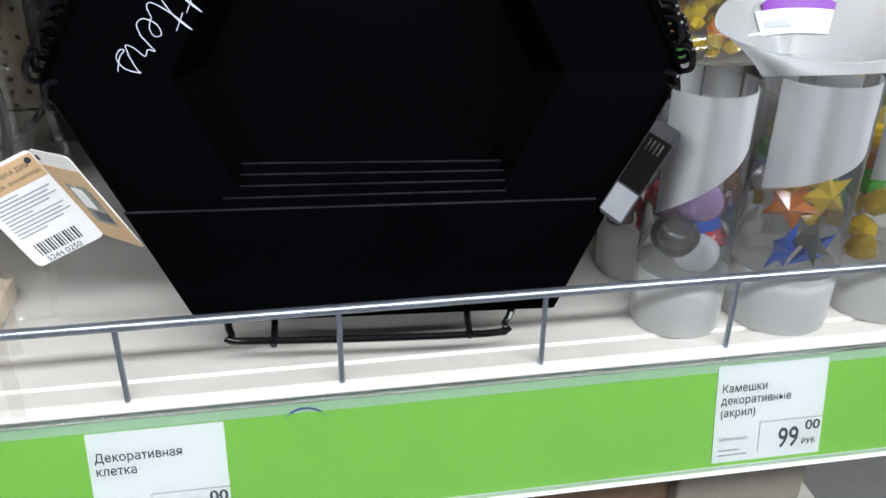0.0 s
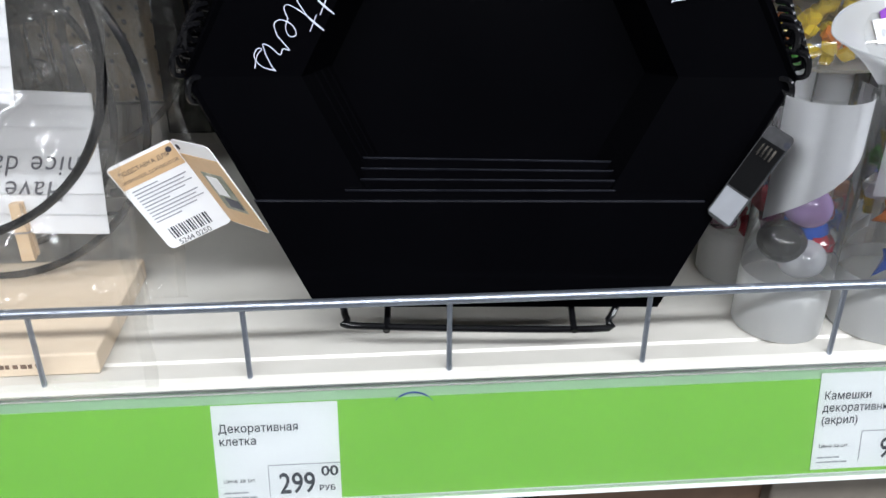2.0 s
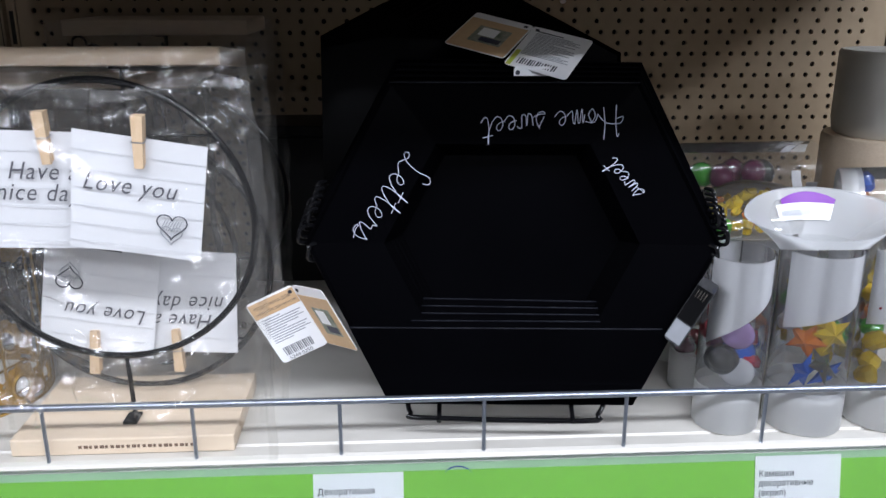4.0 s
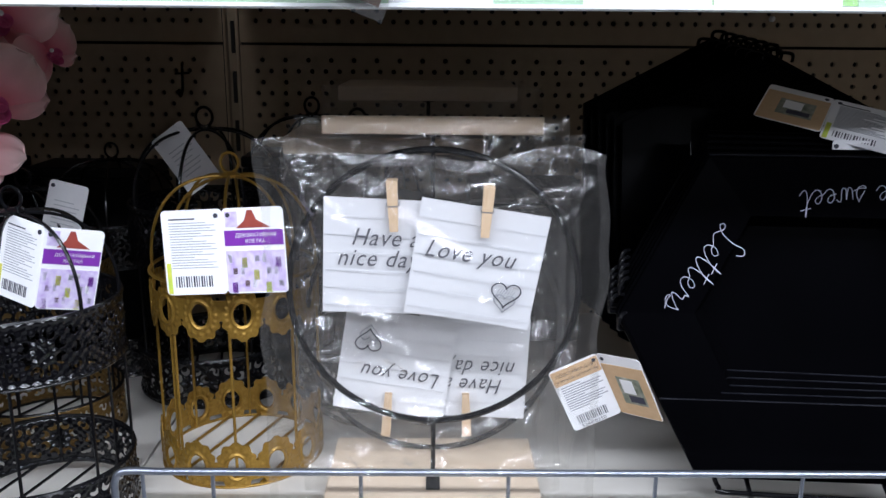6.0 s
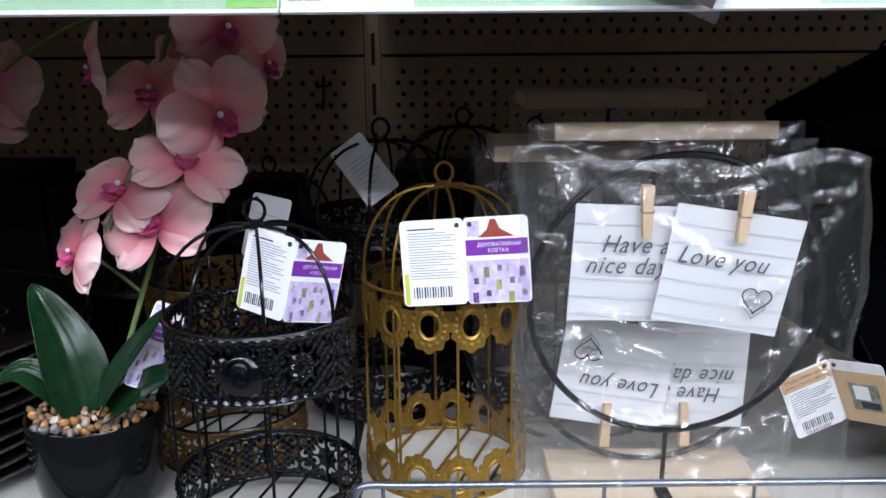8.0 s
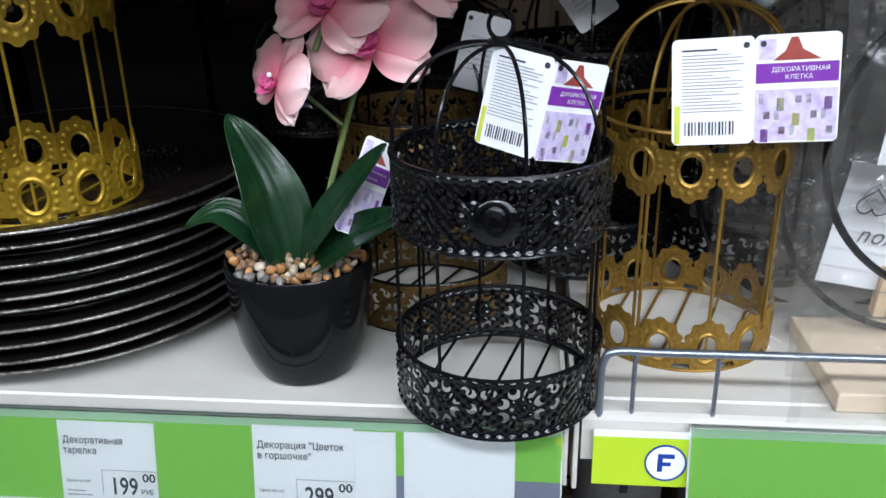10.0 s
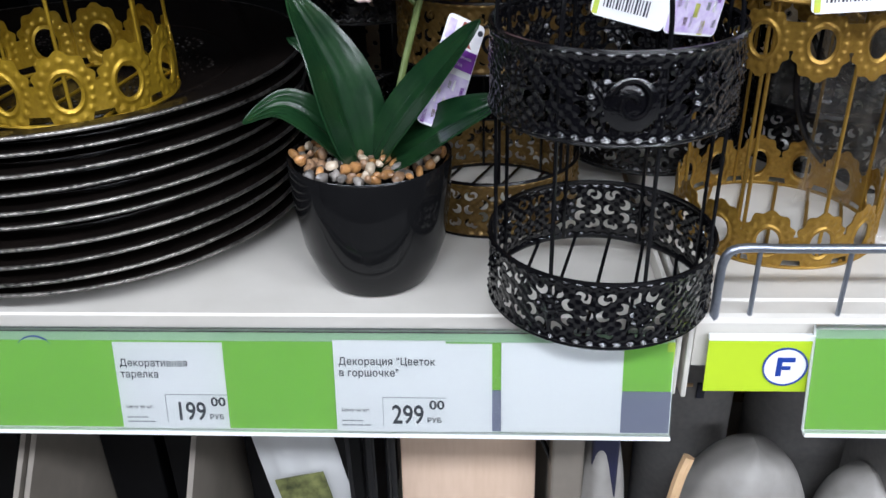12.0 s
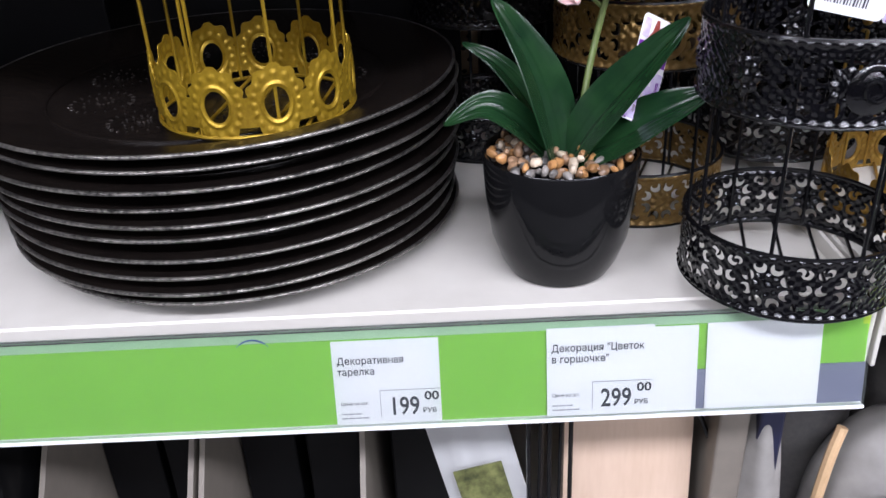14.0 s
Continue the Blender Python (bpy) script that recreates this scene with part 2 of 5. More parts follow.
GEMS = {key: gem(key + "_acrylic", rgb) for key, rgb in (
    ("violet", (0.62, 0.42, 0.80)), ("white", (0.85, 0.86, 0.88)), ("blue", (0.03, 0.14, 0.70)), ("red", (0.62, 0.03, 0.06)),
    ("yellow", (0.86, 0.62, 0.02)), ("orange", (0.85, 0.25, 0.02)), ("green", (0.10, 0.55, 0.05)), ("smoke", (0.12, 0.12, 0.11)),
    ("plum", (0.25, 0.06, 0.14)))}


# ---- shaping ----
class Shape:
    """Points and faces of one mesh."""

    def __init__(self):
        self.v, self.f = [], []

    def add(self, points, faces, m=None):
        n = len(self.v)
        self.v += [tuple(m @ Vector(p)) for p in points] if m is not None else [tuple(p) for p in points]
        self.f += [tuple(i + n for i in face) for face in faces]
        return self

    def box(self, x0, x1, y0, y1, z0, z1, edge=0.0, m=None):
        """A box whose edges are cut by `edge`."""
        mid = Vector(((x0 + x1) / 2, (y0 + y1) / 2, (z0 + z1) / 2))
        size = Vector((x1 - x0, y1 - y0, z1 - z0))
        bm = bmesh.new()
        bmesh.ops.create_cube(bm, size=1)
        for v in bm.verts:
            v.co = Vector([c * s for c, s in zip(v.co, size)]) + mid
        if edge:
            bmesh.ops.bevel(bm, geom=bm.edges[:], offset=min(edge, min(size) * 0.45), segments=2, profile=0.5, affect="EDGES")
        bm.verts.index_update()
        self.add([v.co for v in bm.verts], [[v.index for v in f.verts] for f in bm.faces], m)
        bm.free()
        return self

    def prism(self, outline, y0, y1, m=None):
        """An outline in x and z, carried from y0 to y1."""
        n = len(outline)
        points = [(x, y0, z) for x, z in outline] + [(x, y1, z) for x, z in outline]
        faces = [tuple(range(n))[::-1], tuple(range(n, 2 * n))] + [(i, (i + 1) % n, n + (i + 1) % n, n + i) for i in range(n)]
        return self.add(points, faces, m)

    def tube(self, points, r, sides=6, closed=False, flat=1.0, m=None):
        """A wire along points; r may be a list."""
        points = [Vector(p) for p in points]
        n = len(points)
        radii = r if isinstance(r, (list, tuple)) else [r] * n
        ring, up = [], None
        for i, p in enumerate(points):
            a = points[i - 1] if (i or closed) else p
            b = points[(i + 1) % n] if (i < n - 1 or closed) else p
            way = (b - a).normalized()
            if up is None:
                up = way.orthogonal().normalized()
            up = (up - way * up.dot(way)).normalized()
            side = way.cross(up)
            for k in range(sides):
                angle = 2 * math.pi * k / sides
                ring.append(p + radii[i] * (math.cos(angle) * up + flat * math.sin(angle) * side))
        faces = []
        for i in range(n if closed else n - 1):
            j = (i + 1) % n
            for k in range(sides):
                l = (k + 1) % sides
                faces.append((i * sides + k, i * sides + l, j * sides + l, j * sides + k))
        if not closed:
            faces += [tuple(range(sides))[::-1], tuple(range((n - 1) * sides, n * sides))]
        return self.add(ring, faces, m)

    def lathe(self, profile, sides=48, m=None):
        """A profile of (radius, z) turned about z; radius 0 closes it."""
        points, faces, rows = [], [], []
        for r, z in profile:
            if r < 1e-6:
                rows.append([len(points)] * sides)
                points.append((0, 0, z))
            else:
                rows.append(list(range(len(points), len(points) + sides)))
                points += [(r * math.cos(2 * math.pi * k / sides), r * math.sin(2 * math.pi * k / sides), z) for k in range(sides)]
        for a, b in zip(rows, rows[1:]):
            for k in range(sides):
                l = (k + 1) % sides
                face = []
                for i in (a[k], a[l], b[l], b[k]):
                    if i not in face:
                        face.append(i)
                if len(face) > 2:
                    faces.append(face)
        return self.add(points, faces, m)

    def sheet(self, across, along, place, thick=0.0, m=None):
        """A sheet of across x along cells, placed by place(u, v), with a thickness along its normals."""
        def at(i, j):
            return Vector(place(i / across, j / along))
        w = along + 1
        top = [at(i, j) for i in range(across + 1) for j in range(along + 1)]
        faces = [(i * w + j, (i + 1) * w + j, (i + 1) * w + j + 1, i * w + j + 1) for i in range(across) for j in range(along)]
        if not thick:
            return self.add(top, faces, m)
        low = []
        for i in range(across + 1):
            for j in range(w):
                a = top[min(i + 1, across) * w + j] - top[max(i - 1, 0) * w + j]
                b = top[i * w + min(j + 1, along)] - top[i * w + max(j - 1, 0)]
                low.append(top[i * w + j] - thick * a.cross(b).normalized())
        n = len(top)
        edge = [(i, 0) for i in range(across)] + [(across, j) for j in range(along)] + [(i, along) for i in range(across, 0, -1)] + [(0, j) for j in range(along, 0, -1)]
        ids = [i * w + j for i, j in edge]
        skirt = [(a, n + a, n + b, b) for a, b in zip(ids, ids[1:] + ids[:1])]
        return self.add(top + low, faces + [tuple(i + n for i in f)[::-1] for f in faces] + skirt, m)

    def ball(self, r, m=None, rings=6, sides=9, rough=0.0):
        profile = [(r * math.sin(math.pi * i / rings), -r * math.cos(math.pi * i / rings)) for i in range(rings + 1)]
        profile[0], profile[-1] = (0, -r), (0, r)
        start = len(self.v)
        self.lathe(profile, sides, m)
        if rough:
            self.v[start:] = [tuple(Vector(p) * (1 + rough * noise.noise(Vector(p) * 1.7 / r))) for p in self.v[start:]]
        return self


def part(name, shape, material, parent=None, label="", smooth=False, kind="", m=None, weld=False):
    data = bpy.data.meshes.new(name)
    data.from_pydata(shape.v, [], shape.f)
    if weld:
        bm = bmesh.new()
        bm.from_mesh(data)
        bmesh.ops.remove_doubles(bm, verts=bm.verts, dist=1e-6)
        bm.to_mesh(data)
        bm.free()
    data.materials.append(material)
    if smooth:
        data.polygons.foreach_set("use_smooth", [True] * len(data.polygons))
        data.set_sharp_from_angle(angle=radians(42))
    data.update()
    ob = new(name, data)
    if parent is not None:
        ob.parent = parent
    if m is not None:
        ob.matrix_basis = m
    return tagged(ob, label, "", "", kind)


def share(ob, parent, m):
    """Another piece on the same mesh."""
    o = ob.copy()
    scene.collection.objects.link(o)
    o.parent = parent
    o.matrix_basis = m
    return o


def thing(name, m, label, category, group=""):
    ob = new(name)
    ob.empty_display_size = 0.02
    ob.matrix_basis = m
    return tagged(ob, label, category, group)


def setting(name, shape, material, label, category, smooth=False):
    return tagged(part(name, shape, material, None, label, smooth, "structure"), "", category)


def words(name, text, size, material, parent, m, shear=0.0, space=1.0, wide=1.0, label="", bold=0.0):
    """Flat lettering in its x-y plane, from its lower left corner."""
    curve = bpy.data.curves.new(name, "FONT")
    curve.body, curve.size, curve.shear, curve.space_character = text.replace("н", "h"), 1.0, shear, space
    curve.small_caps_scale = 0.74
    for k, letter in enumerate(text):
        curve.body_format[k].use_small_caps = letter == "н"
    curve.resolution_u = 3
    ob = bpy.data.objects.new(name, curve)
    scene.collection.objects.link(ob)
    data = bpy.data.meshes.new_from_object(ob.evaluated_get(bpy.context.evaluated_depsgraph_get()))
    bpy.data.objects.remove(ob)
    data.transform(Matrix.Scale(size, 4))
    if bold:
        bm = bmesh.new()
        for dx, dy in ((-bold, 0), (bold, 0), (0, bold), (0, -bold)):
            extra = data.copy()
            extra.transform(Matrix.Translation((dx, dy, dx * 0.02 + dy * 0.05)))
            bm.from_mesh(extra)
        bm.to_mesh(data)
        bm.free()
    data.materials.clear()
    data.materials.append(material)
    if wide != 1.0:
        data.transform(Matrix.Diagonal((wide, 1, 1, 1)))
    data.name = name
    o = new(name, data)
    o.parent, o.matrix_basis = parent, m
    return tagged(o, label)


UPRIGHT = pose(0, 0, 0, 90, 0, 0)  # lettering plane stood upright, facing -y


def smoothed(points, steps=6, closed=False):
    """A Catmull-Rom curve through points."""
    p = [Vector(q) for q in points]
    n, line = len(p), []
    for i in range(n if closed else n - 1):
        a, b = (p[i - 1] if (i or closed) else p[0]), p[i]
        c, d = p[(i + 1) % n], (p[(i + 2) % n] if (closed or i < n - 2) else p[-1])
        for k in range(steps):
            t = k / steps
            line.append(0.5 * (2 * b + (c - a) * t + (2 * a - 5 * b + 4 * c - d) * t * t + (3 * b - a - 3 * c + d) * t ** 3))
    return line if closed else line + [p[-1]]


def circle(r, n=40, z=0.0, start=0.0, sweep=2 * math.pi):
    return [(r * math.cos(start + sweep * i / n), r * math.sin(start + sweep * i / n), z) for i in range(n)]


def perforated(inside, relief, width, height, count, r, cell=0.0006, thick=0.0007, outward=1.0):
    """A round band of `count` equal panels of bent sheet, cut where inside(u, v) > 0 and pressed outwards by relief(u, v). u runs over +-width / 2."""
    nu, nv = max(2, round(width / cell)), max(2, round(height / cell))
    U, V = np.linspace(-width / 2, width / 2, nu + 1), np.linspace(0, height, nv + 1)
    G = np.array([[inside(u, v) for v in V] for u in U])
    points, index, faces = [], {}, []

    def corner(i, j):
        if ("c", i, j) not in index:
            index["c", i, j] = len(points)
            points.append((U[i], V[j]))
        return index["c", i, j]

    def cross(i, j, k, l):
        key = ("e",) + (min((i, j), (k, l)) + max((i, j), (k, l)))
        if key not in index:
            s = G[i, j] / (G[i, j] - G[k, l])
            index[key] = len(points)
            points.append((U[i] + s * (U[k] - U[i]), V[j] + s * (V[l] - V[j])))
        return index[key]

    rim = []
    for i in range(nu):
        for j in range(nv):
            ring = [(i, j), (i + 1, j), (i + 1, j + 1), (i, j + 1)]
            signs = [G[c] > 0 for c in ring]
            if not any(signs):
                continue
            face, cuts = [], []
            for a, b, sa, sb in zip(ring, ring[1:] + ring[:1], signs, signs[1:] + signs[:1]):
                if sa:
                    face.append(corner(*a))
                if sa != sb:
                    c = cross(*a, *b)
                    face.append(c)
                    cuts.append((c, sa))
            faces.append(face)
            if len(cuts) == 2:
                first, second = (cuts[0][0], cuts[1][0]) if cuts[0][1] else (cuts[1][0], cuts[0][0])
                rim.append((first, second))
    shape, n = Shape(), len(points)
    for k in range(count):
        out = []
        for depth in (0.0, thick):
            for u, v in points:
                angle = 2 * math.pi * k / count + u / r - math.pi / 2
                far = r + relief(u, v) - depth
                out.append((far * math.cos(angle), far * math.sin(angle), v))
        shape.add(out, [tuple(f) for f in faces] + [tuple(i + n for i in f)[::-1] for f in faces] + [(b, a, a + n, b + n) for a, b in rim])
    return shape


# ---- the setting ----
SHELF_Z, SHELF_LEFT, DEPTH, SPLIT = 1.099, 1.0875, 0.46, -0.482
UPPER_Z, UPPER_FRONT = 1.502, -0.0625  # the next shelf up juts out further
setting("floor", Shape().box(-7, 7, -9, 2, -0.1, 0), FLOOR, "pale grey tiled shop floor", "floor")
setting("ceiling", Shape().box(-7, 7, -9, 2, CEILING, CEILING + 0.1), PLASTER, "pale painted shop ceiling", "ceiling")
for name, box in (("wall_north", (-7, 7, 1.9, 2.0)), ("wall_south", (-7, 7, -9, -8.9)), ("wall_west", (-7, -6.9, -8.9, 1.9)), ("wall_east", (6.9, 7, -8.9, 1.9))):
    setting(name, Shape().box(*box, 0, CEILING), PLASTER, "pale painted shop wall", "wall")
for strip_y, watts, shares in STRIPS:
    for strip_x in (-2.2, 0.0, 2.2):
        lamp = thing("ceiling_light", pose(strip_x - 0.3, strip_y, CEILING), "long white ceiling strip light, switched on", "ceiling light", "strip lights on the ceiling")
        part("housing", Shape().box(-1.0, 1.0, -0.21, 0.21, -0.07, 0.0, 0.006), RAIL, lamp)
        part("diffuser", Shape().box(-0.96, 0.96, -0.175, 0.175, -0.078, -0.07, 0.003), LAMP, lamp, "glowing white diffuser")
# added, out of view: darkens reflections and holds back the far strips' light
setting("unseen_dark_blocker", Shape().box(-5, 5, -2.5, -2.0, 0, 1.8, 0.01), BLOCKER, "unseen dark block added opposite to darken reflections and limit light", "shelving")


def panel(name, x0, x1, z0, z1):
    """A pressed steel back panel with staggered rows of square peg holes, in the plane of y = DEPTH."""
    shape, dz, hole = Shape(), 0.0122, 0.0029
    rows = int((z1 - z0 - 0.022) / dz)
    low = z1 - 0.016 - (rows - 0.5) * dz
    ring = [(math.cos(a), math.sin(a)) for a in (math.pi / 8 + k * math.pi / 4 for k in range(8))]

    def plain(a, b, c, d):
        shape.add([(a, 0, c), (b, 0, c), (b, 0, d), (a, 0, d)], [(0, 1, 2, 3)])
    for j in range(rows):
        dx = 0.0152 if (rows - 1 - j) % 2 else 0.0255  # close and open rows by turns
        left = 0.2135 - dx / 2 - math.floor((0.2135 - dx / 2 - x0 - 0.008) / dx) * dx
        cols = int((x1 - 0.008 - left) / dx)
        for i in range(cols):
            cx, cz = left + (i + 0.5) * dx, low + (j + 0.5) * dz
            ax, az = cx - dx / 2, cz - dz / 2
            hp = [(cx + hole * c, 0, cz + hole * s) for c, s in ring]
            deep = [(x, 0.004, z) for x, _, z in hp]
            square = [(ax + dx, 0, az + dz), (ax, 0, az + dz), (ax, 0, az), (ax + dx, 0, az)]
            faces = [(16, 0, 1), (16, 1, 2, 17), (17, 2, 3), (17, 3, 4, 18), (18, 4, 5), (18, 5, 6, 19), (19, 6, 7), (19, 7, 0, 16)]
            faces += [(k, k + 8, (k + 1) % 8 + 8, (k + 1) % 8) for k in range(8)]
            shape.add(hp + deep + square, faces)
        plain(x0, left, low + j * dz, low + (j + 1) * dz)
        plain(left + cols * dx, x1, low + j * dz, low + (j + 1) * dz)
    plain(x0, x1, z0, low)
    plain(x0, x1, low + rows * dz, z1)
    ob = setting(name, shape, PANEL, "beige perforated steel back panel of the shelving", "back panel")
    ob.matrix_basis = pose(0, DEPTH, 0)
    # added dark sheet: stands in for the shade behind holes and seams
    part("hole_shade_sheet", Shape().box(x0, x1, DEPTH + 0.006, DEPTH + 0.012, z0 - 0.004, z1 + 0.004), HOLLOW_SHADE, None, "", False, "structure")


n = 0
for x0, x1 in ((-1.455, SPLIT - 0.0105), (SPLIT + 0.0085, 0.50)):
    for z0, z1 in ((0.12, 0.695), (0.70, 1.409), (1.412, 2.0)):
        n += 1
        panel("back_panel_%d" % n, x0, x1, z0, z1)
for n, x in enumerate((-1.48, SPLIT - 0.001, 0.52)):
    post = Shape()
    for a in (-0.0085, 0.0055):
        post.box(x + a, x + a + 0.003, DEPTH - 0.001, DEPTH + 0.03, 0, 2.0, 0.001)
    post.box(x - 0.0055, x + 0.0055, DEPTH + 0.01, DEPTH + 0.03, 0, 2.0)
    ob = setting("post_%d" % (n + 1), post, PANEL, "beige steel upright of the shelving with a slot", "upright")
    # dark plates stand in for the shade inside the slots
    for k in range(26):
        part("slot", Shape().box(x - 0.002, x + 0.002, DEPTH + 0.007, DEPTH + 0.0095, 0.3 + 0.055 * k, 0.335 + 0.055 * k), HOLLOW_SHADE, ob)
setting("plinth", Shape().box(-1.48, 0.52, 0.0, DEPTH, 0, 0.12, 0.003), SHELF, "cream steel plinth of the shelving", "plinth")


def shelf_board(name, x0, x1, z, front=0.0):
    shape = Shape()
    profile = [(0.0, z - 0.032), (0.0, z - 0.004), (0.0012, z - 0.0012), (0.004, z), (0.0135, z), (0.0147, z - 0.0014), (0.0183, z - 0.0014), (0.0195, z), (DEPTH - 0.002, z), (DEPTH - 0.002, z - 0.028), (0.02, z - 0.028)]
    profile = [(y + front if y < 0.1 else y, h) for y, h in profile]
    n = len(profile)
    points = [(x0, y, h) for y, h in profile] + [(x1, y, h) for y, h in profile]
    shape.add(points, [tuple(range(n))[::-1], tuple(range(n, 2 * n))] + [(i, (i + 1) % n, n + (i + 1) % n, n + i) for i in range(n)])
    return setting(name, shape, SHELF, "cream enamelled steel shelf with a grooved front lip", "shelf")


n = 0
for x0, x1 in ((-1.475, SPLIT - 0.005), (SPLIT + 0.005, 0.515)):
    for z in (0.67, SHELF_LEFT if x0 < -1 else SHELF_Z, UPPER_Z):
        n += 1
        shelf_board("shelf_%d" % n, x0, x1, z, UPPER_FRONT if z == UPPER_Z else 0.0)
for x, tall in ((SPLIT - 0.0045, 0.048), (SPLIT + 0.0015, 0.05)):
    setting("bracket_%s" % ("left" if x < SPLIT else "right"), Shape().box(x - 0.0015, x + 0.0015, -0.006, 0.10, SHELF_Z - tall, SHELF_Z - 0.0008, 0.0008), SHELF, "cream steel shelf bracket end", "bracket")

TILT_BACK = math.degrees(math.atan2(0.012, 0.062))


def price_rail(x0, x1, top, group, front=0.0):
    """A leaning plastic price rail: backing, green insert, clear cover. Its origin is at the left end, at its upper edge."""
    long, tall = x1 - x0, 0.064
    rail = thing("price_rail", pose(x0, front - 0.0035, top, -TILT_BACK), "green price rail under a clear plastic cover along the shelf edge", "price rail", group)
    part("backing", Shape().box(0, long, 0.0, 0.002, -tall, 0, 0.0005), RAIL, rail, "white plastic backing")
    part("insert", Shape().box(0.001, long - 0.001, -0.0012, -0.0004, -tall + 0.002, -0.0075), GREEN, rail, "bright green printed insert")
    part("upper_strip", Shape().box(0.001, long - 0.001, -0.0006, -0.0002, -0.009, -0.0008), PALE_GREEN, rail, "pale green strip")
    part("lower_lip", Shape().box(0, long, -0.0045, 0.0, -tall - 0.0014, -tall + 0.0008, 0.0005), RAIL, rail, "clear white lower lip")
    part("cover", Shape().sheet(1, 1, lambda u, v: (long * u, -0.0035, -tall + 0.001 + (tall + 0.0) * v)), RAIL_FILM, rail, "clear plastic cover")
    part("upper_lip", Shape().box(0, long, -0.0038, 0.0, -0.001, 0.0006, 0.0003), SLEEVE, rail)
    return rail


RAIL_LEFT = price_rail(-1.47, -0.488, 1.0925, "price rails")
RAIL_RIGHT = price_rail(-0.4155, 0.51, 1.0965, "price rails")
RAIL_UP_LEFT = price_rail(-1.47, -0.4855, 1.4975, "price rails", UPPER_FRONT)
RAIL_UP_RIGHT = price_rail(-0.4845, 0.51, 1.4975, "price rails", UPPER_FRONT)
grey = part("grey_insert", Shape().box(0.874, 0.981, -0.0022, -0.0014, -0.0615, -0.036), VIOLET, RAIL_LEFT, "grey violet backing strip where the green insert has slipped")


def on_rail(rail, x, drop, deep=0.0016):
    """The pose, upright and leaning with the rail, of a tag's upper left corner at the world's x."""
    return rail.matrix_basis @ pose(x - rail.matrix_basis.translation.x, -deep, -drop)


def price_tag(rail, x, drop, wide, tall, lines, price, label, turn=0.0, deep=0.0016):
    tag = thing("price_tag", on_rail(rail, x, drop, deep) @ pose(0, 0, 0, 0, turn, 0), label, "price tag", "price tags on the rails")
    part("paper", Shape().box(0, wide, -0.0003, 0.0, -tall, 0), PAPER, tag)
    for k, line in enumerate(lines):
        words("heading", line, 0.0064, INK, tag, pose(0.0026, -0.0005, -0.0148 - 0.0070 * k, 90), space=1.04, wide=0.86, bold=0.00009)
    if price:
        frame_bar = Shape()
        left = wide - 0.036
        frame_bar.box(left, wide, -0.0006, -0.0003, -tall + 0.0215, -tall + 0.0218).box(left, left + 0.0003, -0.0006, -0.0003, -tall + 0.004, -tall + 0.0218)
        part("price_frame", frame_bar, PALE_INK, tag)
        words("price", price, 0.0165, INK, tag, pose(left + (0.005 if len(price) > 2 else 0.011), -0.0005, -tall + 0.0055, 90), wide=0.74, bold=0.0003)
        words("kopecks", "00", 0.0078, INK, tag, pose(wide - 0.0098, -0.0005, -tall + 0.0146, 90), wide=1.12, bold=0.0002)
        words("currency", "РУБ", 0.0042, INK, tag, pose(wide - 0.0112, -0.0005, -tall + 0.0062, 90), wide=1.05, bold=0.0001)
        words("unit_line", "Цена за шт.", 0.003, INK, tag, pose(0.003, -0.0005, -tall + 0.0128, 90), bold=0.00003)
        bars = Shape()
        for k in range(2):
            for j in range(3 + k):
                bars.box(0.003 + 0.0042 * j, 0.0066 + 0.0042 * j, -0.0006, -0.0003, -tall + 0.0066 - 0.0028 * k, -tall + 0.0073 - 0.0028 * k)
        part("small_print", bars, PALE_INK, tag)
    return tag


price_tag(RAIL_RIGHT, -0.1255, 0.0075, 0.0615, 0.0555, ("Декоративная", "клетка"), "299", "white paper price tag reading 299 roubles in the green rail")
price_tag(RAIL_RIGHT, 0.182, 0.004, 0.0615, 0.0555, ("Камешки", "декоративные", "(акрил)"), "99", "white paper price tag reading 99 roubles in the green rail")
price_tag(RAIL_LEFT, -0.8005, 0.008, 0.0625, 0.054, ("Декоративная", "тарелка"), "199", "white paper price tag reading 199 roubles in the green rail")
price_tag(RAIL_LEFT, -0.6755, 0.0055, 0.0625, 0.0565, ('Декорация "Цветок', 'в горшочке"'), "299", "white paper price tag reading 299 roubles over a wider blank sheet", deep=0.0028)
price_tag(RAIL_LEFT, -0.640, 0.0075, 0.0525, 0.0545, (), "", "blank white paper slip behind a price tag", deep=0.0022)
price_tag(RAIL_LEFT, -0.5825, 0.0065, 0.0665, 0.055, (), "", "blank white paper slip in the price rail", deep=0.0026)
for rail, x, wide in ((RAIL_UP_LEFT, -0.70, 0.1893), (RAIL_UP_RIGHT, -0.4205, 0.142), (RAIL_UP_RIGHT, -0.227, 0.043), (RAIL_UP_RIGHT, -0.05, 0.06)):
    at = x - rail.matrix_basis.translation.x
    part("pale_slip", Shape().box(at, at + wide, -0.0018, -0.0013, -0.0632, -0.006), PALE_GREEN, rail, "pale green slip")
for x, wide, price in ((-0.4843, 0.0636, "99"), (-0.278, 0.0508, ""), (-0.1838, 0.0625, "99"), (-0.1205, 0.0625, "149"), (0.02, 0.0625, "149")):
    price_tag(RAIL_UP_RIGHT, x, 0.006, wide, 0.0572, (), price, "white paper price tag in the upper green rail", deep=0.0022)

